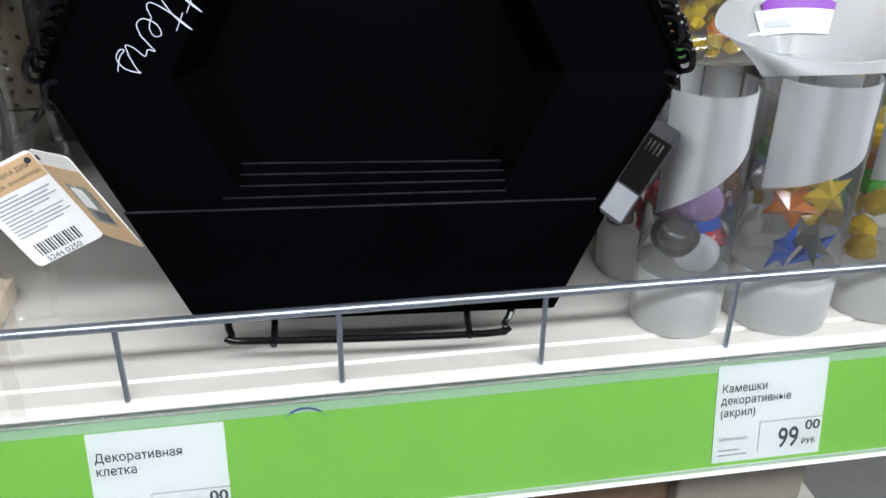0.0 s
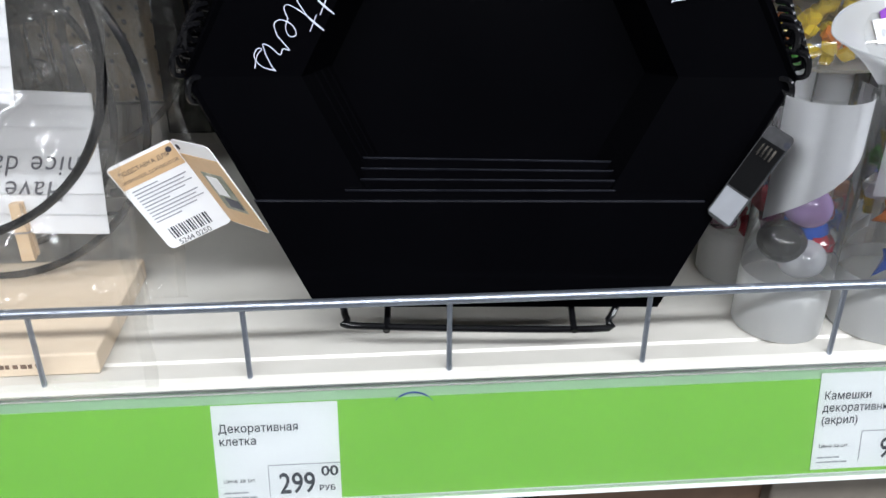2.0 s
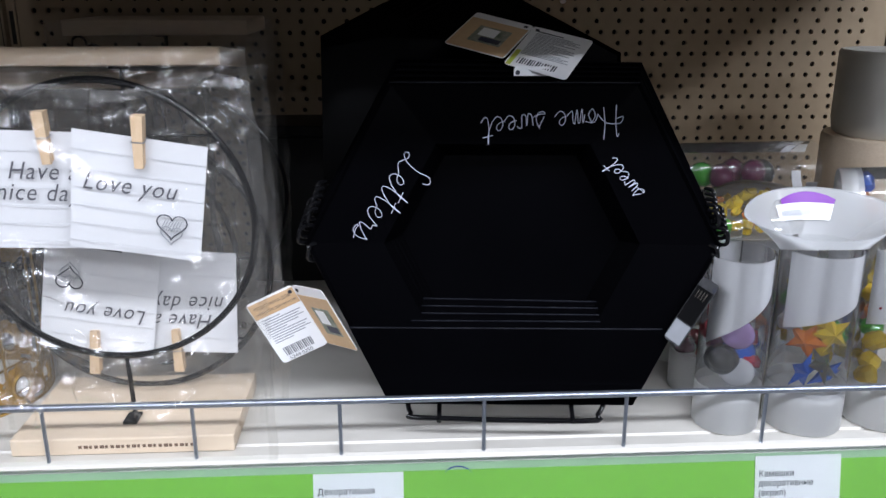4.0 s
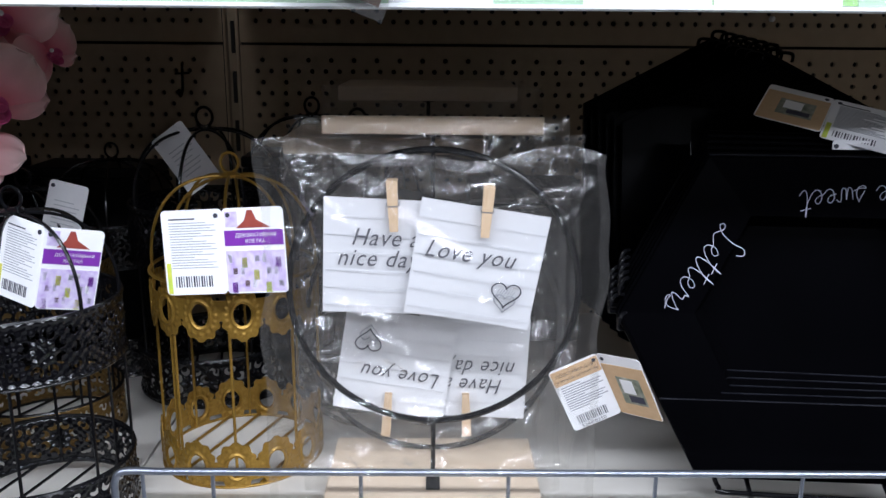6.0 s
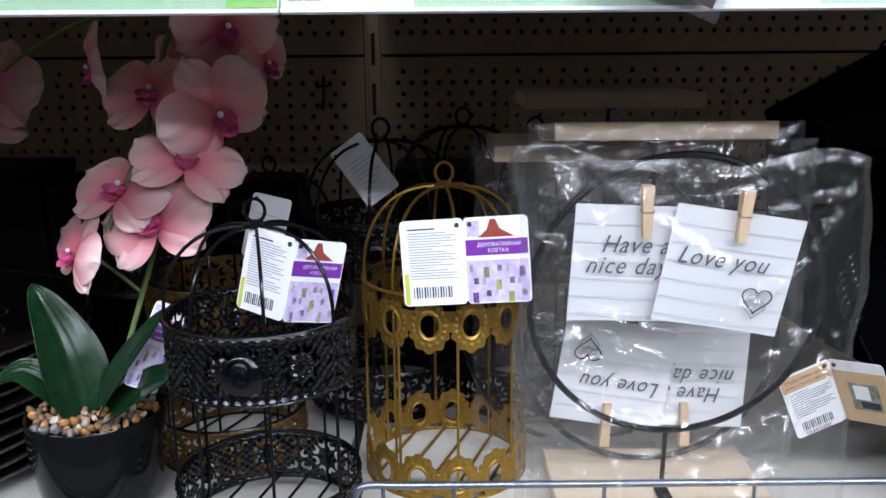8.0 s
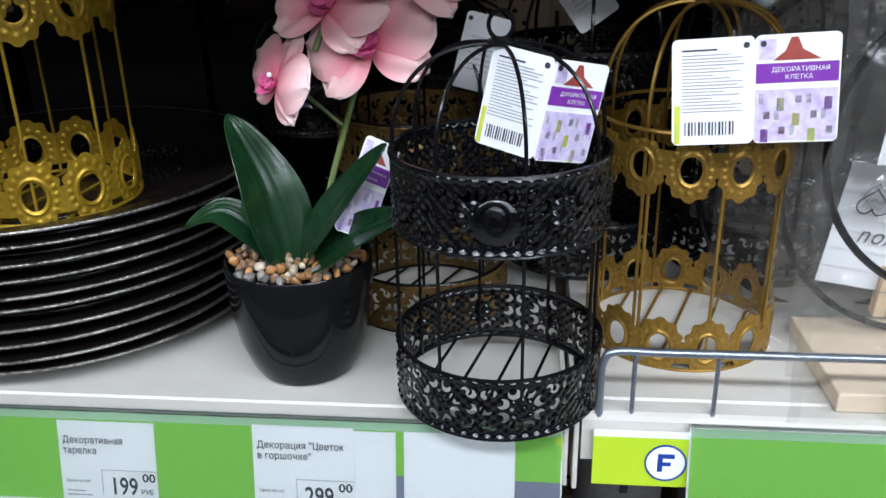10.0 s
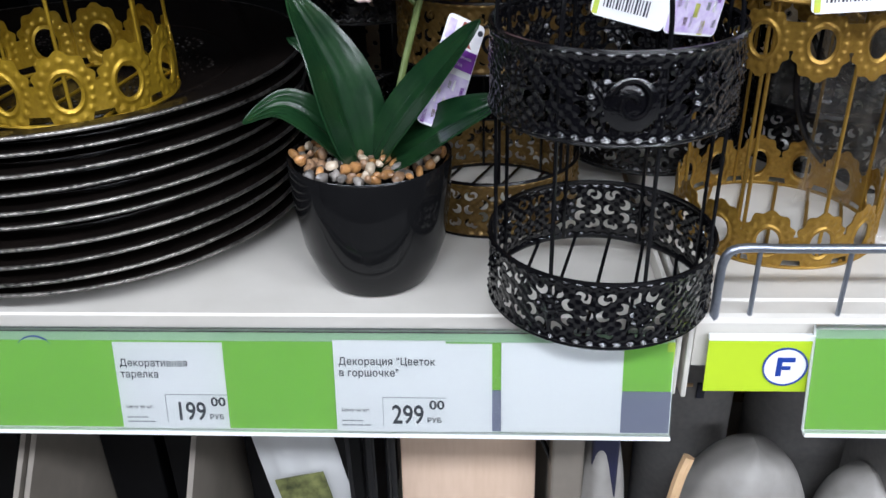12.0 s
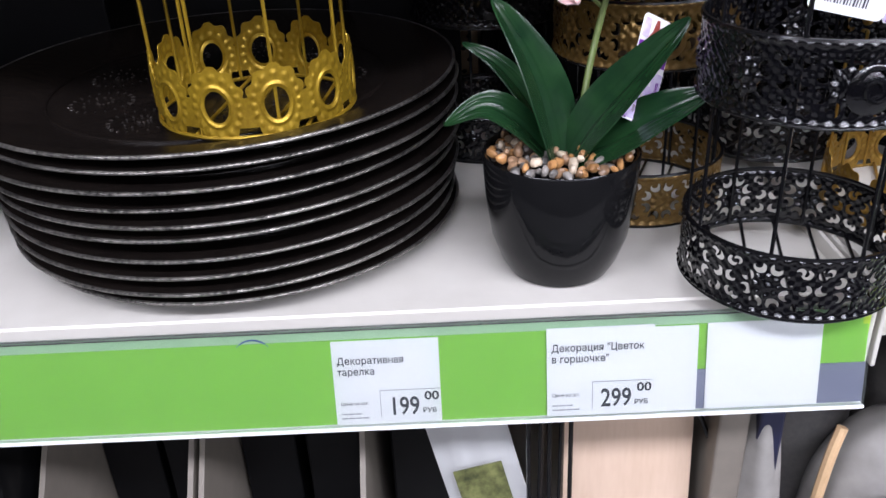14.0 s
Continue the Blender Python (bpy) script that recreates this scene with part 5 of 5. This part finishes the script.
def stone_tube(m, contents, label, r=0.0235, tall=0.132, low=0.03, cover=(0.058, 0.088), seed=1):
    """A clear sleeve on a frosted foot, with a slanted white paper insert and loose stones."""
    tube = thing("stone_tube", m, label, "stone tube", "tubes of acrylic stones")
    rnd = random.Random(seed)
    part("sleeve", Shape().sheet(40, 1, lambda u, v: (r * math.cos(2 * math.pi * u), r * math.sin(2 * math.pi * u), low + (tall - low) * v)), SLEEVE, tube, "clear plastic sleeve", True)
    part("foot", Shape().lathe([(0, 0.0006), (r - 0.001, 0.0006), (r, 0.002), (r, low + 0.004), (r - 0.0006, low + 0.004), (r - 0.0006, low - 0.004), (0, low - 0.004)], 40), FROSTED, tube, "frosted plastic foot", True)
    def wrap(u, v):
        a = -math.pi * (0.92 - 0.84 * u)
        low_edge = cover[0] + (cover[1] - cover[0]) * u
        return ((r - 0.0012) * math.cos(a), (r - 0.0012) * math.sin(a), low_edge + (tall - 0.002 - low_edge) * v)
    part("paper_insert", Shape().sheet(24, 4, wrap), PAPER, tube, "slanted white paper insert", True)
    for k, (colour, form, *spot) in enumerate(contents):
        turn = (rnd.uniform(-40, 40), rnd.uniform(-30, 30), rnd.uniform(-40, 40))
        if spot:
            stone(tube, colour, form, pose(*spot, *turn))
            continue
        z = low + 0.007 + (cover[0] - low + 0.008) * (k // 4) / max(1, (len(contents) - 1) // 4)
        a, far = 1.62 * k + seed, r - 0.0105
        stone(tube, colour, form, pose(far * math.cos(a), far * math.sin(a), z, *turn))
    return tube


chips = lambda *names: [(name, "chip") for name in names]
MIXED = [("white", "bead", 0.003, -0.006, 0.043), ("smoke", "bead", -0.008, -0.004, 0.052), ("blue", "bead", 0.007, 0.004, 0.055), ("violet", "bead", 0.0, -0.007, 0.073), ("red", "chip", 0.013, 0.003, 0.066), ("red", "chip", 0.013, -0.002, 0.05), ("orange", "chip", 0.009, 0.009, 0.072), ("red", "chip", -0.012, 0.008, 0.07), ("plum", "chip", -0.006, 0.012, 0.06)]
STARS = [("blue", "star", -0.009, -0.012, 0.046), ("blue", "star", 0.009, -0.010, 0.042), ("smoke", "star", 0.004, -0.013, 0.05), ("orange", "star", -0.008, -0.008, 0.068), ("yellow", "star", 0.008, -0.012, 0.074), ("yellow", "star", 0.0, 0.004, 0.078), ("green", "chip", 0.019, 0.0, 0.07), ("orange", "chip", 0.004, 0.008, 0.06), ("yellow", "chip", 0.015, 0.009, 0.05), ("white", "chip", -0.017, 0.0, 0.08)]
stone_tube(pose(0.1735, 0.034, SHELF_Z), MIXED, "clear tube of violet, white and blue acrylic stones", cover=(0.066, 0.108), seed=3)
stone_tube(pose(0.2305, 0.032, SHELF_Z), STARS, "clear tube of blue, yellow and orange acrylic stars", 0.0275, 0.136, cover=(0.078, 0.102), seed=5)
GOLDEN = chips("yellow", "yellow", "red", "yellow", "green", "yellow", "yellow", "orange", "yellow", "red", "yellow", "yellow")
stone_tube(pose(0.292, 0.034, SHELF_Z), GOLDEN, "clear tube of yellow and red acrylic stones", 0.0275, 0.136, cover=(0.078, 0.1), seed=8)
stone_tube(pose(0.352, 0.036, SHELF_Z), MIXED, "clear tube of mixed acrylic stones", 0.0275, 0.136, cover=(0.078, 0.1), seed=9)
stone_tube(pose(0.1735, 0.092, SHELF_Z), chips("red", "smoke", "red", "plum", "smoke", "red", "plum", "red"), "clear tube of red and smoky acrylic stones", seed=11)
for k, (x, y) in enumerate(((0.292, 0.098), (0.296, 0.165), (0.176, 0.158), (0.235, 0.165), (0.18, 0.225), (0.24, 0.23))):
    stone_tube(pose(x, y, SHELF_Z), chips("green", "yellow", "orange", "blue", "yellow", "green"), "clear tube of mixed acrylic stones behind the front row", 0.0265, 0.120, seed=20 + k)
stone_tube(pose(0.165, 0.225, SHELF_Z + 0.147, 88, 0, 82), [(c, "bead", x, y, z) for c, x, y, z in (("green", 0.004, -0.004, 0.045), ("plum", 0.006, -0.002, 0.072), ("plum", -0.008, -0.004, 0.06), ("smoke", 0.006, -0.003, 0.098), ("plum", -0.01, 0.0, 0.086))], "frosted tube of plum and green stones lying at the back", 0.0255, 0.14, 0.012, (0.128, 0.13), 32)
stone_tube(pose(0.275, 0.105, SHELF_Z + 0.1475, 85, 0, 70), chips("blue", "orange", "green", "orange", "blue", "green", "orange", "white"), "clear tube of orange and blue stones lying across the others", 0.0265, 0.14, 0.012, (0.085, 0.09), 33)


def pillow(u, v, rx, ry, rz):
    """Half a pinched pouch, pointed at both ends of x."""
    x, w = 2 * u - 1, 2 * v - 1
    girth = max(0.0, 1 - abs(x) ** 1.7) ** 0.75
    crease = 1 + 0.1 * noise.noise(Vector((x * 4, w * 3, 5)))
    return (rx * x, ry * w * girth, rz * girth * math.sqrt(max(0.0, 1 - w * w)) * crease)


pouch_of_stones = thing("stone_pouch", pose(0.207, 0.100, SHELF_Z + 0.1375, 6, -4, 12), "clear pouch of glittering yellow acrylic stones with a green one", "stone pouch")
part("upper_film", Shape().sheet(36, 18, lambda u, v: pillow(u, v, 0.062, 0.042, 0.027)), SLEEVE, pouch_of_stones, "clear plastic film", True)
part("lower_film", Shape().sheet(36, 18, lambda u, v: pillow(u, 1 - v, 0.062, 0.042, -0.008)), FROSTED, pouch_of_stones, "frosted plastic film", True)
rnd = random.Random(77)
for k in range(110):
    x, w = rnd.uniform(-0.8, 0.8), rnd.uniform(-0.75, 0.75)
    height = pillow((x + 1) / 2, (w + 1) / 2, 1, 1, 0.021)[2] * math.sqrt(rnd.random()) - 0.003
    colour = "yellow" if rnd.random() < 0.84 else "orange"
    stone(pouch_of_stones, colour, "grit", pose(0.054 * x, 0.032 * w * (1 - abs(x) ** 1.7) ** 0.75, height, rnd.uniform(0, 180), rnd.uniform(0, 180), 0))
for x, w in ((-0.042, -0.006), (-0.034, -0.013), (-0.038, 0.004)):
    stone(pouch_of_stones, "green", "chip", pose(x, w, 0.003, 30, 20, 10))

# the pinched open mouth of the second tube
def mouth(u, v):
    a = 2 * math.pi * u
    c, d = math.cos(a), math.sin(a)
    low = Vector((0.0279 * c, 0.0279 * d, 0.021 - 0.008 * d))
    top = Vector((0.005 + 0.0565 * c, 0.017 + 0.034 * d * abs(d) ** 0.5, 0.042 + 0.011 * d))
    return low.lerp(top, v ** 0.9)


opened = thing("paper_sleeve", pose(0.2305, 0.032, SHELF_Z + 0.112), "white frosted sleeve pinched open above a tube, with a purple label", "sleeve")
part("sleeve", Shape().sheet(56, 8, mouth), WHITE_FILM, opened, "white frosted plastic", True)
part("rim", Shape().tube([mouth(k / 56, 1.0) for k in range(56)], 0.0005, 5, True), WHITE_FILM, opened, smooth=True)
part("label", Shape().sheet(10, 4, lambda u, v: mouth(0.33 - 0.15 * u, 0.42 + 0.3 * v) + Vector((0, -0.0012, 0.0006))), PAPER, opened, "white printed label", True)
part("label_print", Shape().sheet(10, 2, lambda u, v: mouth(0.315 - 0.08 * u, 0.5 + 0.09 * v) + Vector((0, -0.0018, 0.001))), FAINT_INK, opened, "grey lines of small print", True)
part("label_band", Shape().sheet(10, 4, lambda u, v: mouth(0.31 - 0.13 * u, 0.72 + 0.2 * v * math.sin(math.pi * (0.15 + 0.7 * u))) + Vector((0, -0.0014, 0.0006))), PURPLE, opened, "purple label band", True)
jar = thing("candle_jar", pose(0.425, 0.31, SHELF_Z), "white round jar on a pale wooden foot at the back", "jar")
part("jar", Shape().lathe([(0, 0.165), (0.045, 0.165), (0.048, 0.168), (0.05, 0.18), (0.05, 0.245), (0.048, 0.248), (0.045, 0.245), (0.045, 0.20), (0, 0.20)], 48), SHELF, jar, "white glazed jar", True)
part("foot", Shape().lathe([(0, 0.0005), (0.055, 0.0005), (0.057, 0.003), (0.057, 0.162), (0.055, 0.165), (0, 0.165)], 48), WOOD, jar, "pale wooden foot", True)

# ---- on and under the neighbouring shelves ----
pouch = thing("hanging_pouch", pose(-0.303, -0.091, 1.4725, 0, 22, 0), "brown card in a clear pouch hanging over the upper rail", "pouch")
part("card", Shape().box(-0.032, 0.034, -0.0006, 0.0, -0.028, 0.05, 0.0002), BROWN, pouch, "brown printed card")
part("sleeve", Shape().sheet(8, 8, lambda u, v: (-0.036 + 0.074 * u, -0.002 - 0.002 * math.sin(math.pi * u), -0.034 + 0.09 * v)), SLEEVE, pouch, "clear plastic sleeve", True)
part("hanger", Shape().tube(smoothed([(0.0, 0.0, 0.05), (0.0, 0.012, 0.062), (0.0, 0.034, 0.062), (0.0, 0.042, 0.034)], 5), 0.0012, 6), CHROME, pouch, "wire hanger")

LOW = 0.67


def crate(x0, x1, y0, y1, tall, material, label):
    """An open box whose sides slope back at the front."""
    box = thing("display_box", pose(x0, y0, LOW), label, "box", "display boxes on the lower shelf")
    w, d, t = x1 - x0, y1 - y0, 0.004
    for x in (0, w - t):
        cut = Shape().prism([(0, 0.0005), (d, 0.0005), (d, tall), (0.085, tall), (0, tall * 0.72)], 0.0, t)
        part("side", cut, material, box, m=Matrix.Translation((x, 0, 0)) @ Matrix(((0, 1, 0, 0), (1, 0, 0, 0), (0, 0, 1, 0), (0, 0, 0, 1))))
    for y0, y1, h in ((0.0, t, 0.06), (d - t, d, tall)):
        part("end", Shape().box(t, w - t, y0, y1, 0.0005, h, 0.0008), material, box)
    part("bottom", Shape().box(t, w - t, t, d - t, 0.0005, 0.004), material, box)
    return box


crate(-1.034, -0.922, 0.03, 0.34, 0.335, CARD, "open pale card display box on the lower shelf")
crate(-0.918, -0.797, 0.03, 0.34, 0.335, CARD, "open pale card display box on the lower shelf")


def carton(name, m, size, material, label, category, edge=0.002):
    box = thing(name, m, label, category)
    w, d, h = size
    part("body", Shape().box(-w / 2, w / 2, 0, d, 0.0005, h - 0.012, edge), material, box)
    part("lid", Shape().box(-w / 2 - 0.001, w / 2 + 0.001, -0.001, d + 0.001, h - 0.0115, h, edge), material, box)
    return box


for x in (-1.004, -0.953, -0.888, -0.834):
    carton("gift_box", pose(x, 0.135, LOW + 0.0045), (0.046, 0.19, 0.30), DARK_BOX, "tall black lacquered box in a display box", "box")
carton("gift_box", pose(-1.142, 0.02, LOW), (0.2, 0.3, 0.34), DARK_BOX, "large dark box on the lower shelf", "box")
carton("gift_box", pose(-0.737, 0.12, LOW), (0.095, 0.2, 0.33), DARK_BOX, "black lacquered box on the lower shelf", "box")
packet = thing("seed_packet", pose(-0.648, 0.004, LOW, -8, -14, 0), "pale plastic packet with a green photo label", "packet")
part("bag", Shape().sheet(10, 16, lambda u, v: (-0.028 + 0.056 * u, -0.006 * math.sin(math.pi * u) + 0.003 * noise.noise(Vector((u * 5, v * 7, 2))), 0.34 * v), 0.001), FROSTED, packet, "pale clear plastic bag", True)
part("photo_label", Shape().box(-0.017, 0.018, -0.0125, -0.0115, 0.22, 0.288, 0.0003), DARK_PHOTO, packet, "green photo label")
rack = thing("wire_bundle", pose(-0.665, 0.03, LOW), "bundle of black wire stands on the lower shelf", "wire stands")
for k in range(7):
    x = -0.014 + 0.0048 * k
    part("wire", Shape().tube([(x, 0.01 * (k % 3), 0.0005), (x + 0.003 * ((k * 5) % 3 - 1), 0.012 * (k % 3), 0.36)], 0.0016, 6), BLACK_WIRE, rack, smooth=True)
board = thing("wooden_easel", pose(-0.592, 0.035, LOW, -7), "bare wooden board with a thin black strut", "board")
part("board", Shape().box(-0.06, 0.036, 0.0, 0.006, 0.0005, 0.36, 0.001), CANVAS, board)
part("strut", Shape().tube([(0.018, -0.004, 0.34), (0.082, -0.004, 0.18)], 0.0018, 8), BLACK_WIRE, board, "thin black slanted strut")
carton("book", pose(-0.512, 0.04, LOW), (0.018, 0.2, 0.32), NAVY, "dark blue upright box on the lower shelf", "box")
carton("gift_box", pose(-0.536, 0.045, LOW), (0.022, 0.2, 0.325), CARD, "pale grey upright box on the lower shelf", "box")


def paper_bag(m, label, wide, deep, tall, seed):
    """A bulging bag, rounded off and pinched to a fold at its top."""
    bag = thing("paper_bag", m, label, "bag", "pale bags on the lower shelf")
    def place(u, v):
        a = 2 * math.pi * u
        swell = (0.8 + 0.2 * math.sin(math.pi * v)) * max(0.0, 1 - v ** 8) ** 0.5
        crease = 1 + 0.17 * noise.noise(Vector((math.cos(a) * 1.6 + seed, math.sin(a) * 1.6, v * 3.2)))
        return (wide * swell * crease * math.cos(a), deep * (0.15 + 0.85 * swell) * crease * math.sin(a), 0.0005 + tall * v)
    part("body", Shape().sheet(48, 30, place), PAPER_BAG, bag, smooth=True)
    part("base", Shape().lathe([(0, 0.0), (wide * 0.6, 0.0), (wide * 0.6, 0.002), (0, 0.002)], 24), PAPER_BAG, bag)
    return bag


paper_bag(pose(-0.498, 0.062, LOW, 0, -3, 0), "pale grey bulging paper bag on the lower shelf", 0.019, 0.03, 0.325, 1)
tall_bag = paper_bag(pose(-0.417, 0.075, LOW, 0, 3, 0), "wide pale grey paper bag with a tan strip", 0.052, 0.042, 0.275, 4)
part("strip", Shape().tube(smoothed([(-0.058, -0.022, 0.12), (-0.057, -0.024, 0.24), (-0.05, -0.018, 0.275)], 5), 0.0042, 8), KRAFT, tall_bag, "tan strip", True)
part("label", Shape().box(-0.022, -0.006, -0.0505, -0.0495, 0.205, 0.243, 0.0003), PURPLE, tall_bag, "purple label")
paper_bag(pose(-0.315, 0.08, LOW), "pale grey bulging paper bag on the lower shelf", 0.04, 0.04, 0.245, 7)
for x, y, r in ((-0.432, 0.158, 0.036), (-0.338, 0.164, 0.042)):
    tin = thing("candle_tin", pose(x, y, LOW), "grey linen-patterned round box on the lower shelf", "tin", "round boxes on the lower shelf")
    part("body", Shape().lathe([(0, 0.0005), (r, 0.0005), (r, 0.27), (0, 0.27)], 36), LINEN, tin, smooth=True)
    part("lid", Shape().lathe([(0, 0.2705), (r + 0.002, 0.2705), (r + 0.002, 0.31), (r - 0.001, 0.313), (0, 0.313)], 36), LINEN, tin, smooth=True)
    part("mark", Shape().box(-0.003, 0.003, -r - 0.0035, -r - 0.0022, 0.278, 0.292, 0.0004), INK, tin, "dark printed mark")
    part("mark", Shape().box(-0.018, -0.006, -r - 0.0028, -r - 0.0015, 0.288, 0.291, 0.0004), KRAFT, tin, "small brown print")
carton("gift_box", pose(0.13, 0.06, LOW), (0.15, 0.2, 0.30), BROWN, "brown card box on the lower shelf", "box")
carton("gift_box", pose(0.02, 0.05, LOW), (0.06, 0.2, 0.31), DARK_BOX, "black box on the lower shelf", "box")
carton("gift_box", pose(0.25, 0.05, LOW), (0.09, 0.2, 0.315), CARD, "pale card box on the lower shelf", "box")
carton("gift_box", pose(-0.25, 0.06, LOW), (0.12, 0.25, 0.30), LINEN, "grey linen box on the lower shelf", "box")
carton("gift_box", pose(-0.11, 0.06, LOW), (0.12, 0.25, 0.31), DARK_BOX, "black box on the lower shelf", "box")

# dark goods further along the shelf, and boxes added to darken its back
for k in range(9):
    copy_thing(plates[-1][0], pose(-1.245 + 0.002 * (k % 3), 0.18, SHELF_LEFT + 0.0005 + 0.0105 * k, 0, 0, 40 * k))
cage(pose(-0.69, 0.30, SHELF_LEFT, 0, 0, 0), "lace", BLACK_LACE, "black lacy bird cage at the back of the shelf", turn=30)
cage(pose(-0.58, 0.34, SHELF_LEFT, 0, 0, 0), "lace", BLACK_LACE, "black lacy bird cage at the back of the shelf", turn=12)
# made-up boxes from here down: they stand in for shade before the panel
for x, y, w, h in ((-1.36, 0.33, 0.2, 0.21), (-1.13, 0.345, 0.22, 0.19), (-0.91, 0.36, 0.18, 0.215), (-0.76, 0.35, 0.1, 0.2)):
    carton("gift_box", pose(x, y, SHELF_LEFT), (w, 0.09, h), DARK_BOX, "made-up dark box added to darken the back of the shelf", "box")
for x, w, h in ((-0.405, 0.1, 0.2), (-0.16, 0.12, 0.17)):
    carton("gift_box", pose(x, 0.36, SHELF_Z), (w, 0.08, h), DARK_BOX, "made-up dark box added to darken the back of the shelf", "box")
carton("gift_box", pose(-0.625, 0.385, SHELF_LEFT), (0.13, 0.07, 0.195), DARK_BOX, "made-up dark box added to darken the back of the shelf", "box")
for x, z in ((0.1225, 1.3905), (0.1165, 1.3985), (0.1145, 1.4415)):
    peg_hook = thing("peg_hook", pose(x, DEPTH, z), "small white plastic peg in the back panel", "peg")
    part("head", Shape().lathe([(0, 0.006), (0.0022, 0.0055), (0.0033, 0.003), (0.0033, 0.0), (0, 0.0)], 14, pose(0, 0, 0, 90)), PAPER, peg_hook, smooth=True)
wire_hook = thing("wire_hook", pose(-0.5385, DEPTH, 1.3735), "small black wire hook in the back panel", "hook")
part("hook", Shape().tube(smoothed([(0.0, 0.0, 0.016), (0.001, -0.006, 0.012), (0.0, -0.006, -0.012), (0.0, -0.016, -0.02), (0.001, -0.022, -0.012)], 5), 0.0016, 6), BLACK_WIRE, wire_hook, smooth=True)
part("cross_bar", Shape().tube([(-0.008, -0.004, 0.004), (0.008, -0.004, 0.005)], 0.0014, 6), BLACK_WIRE, wire_hook)
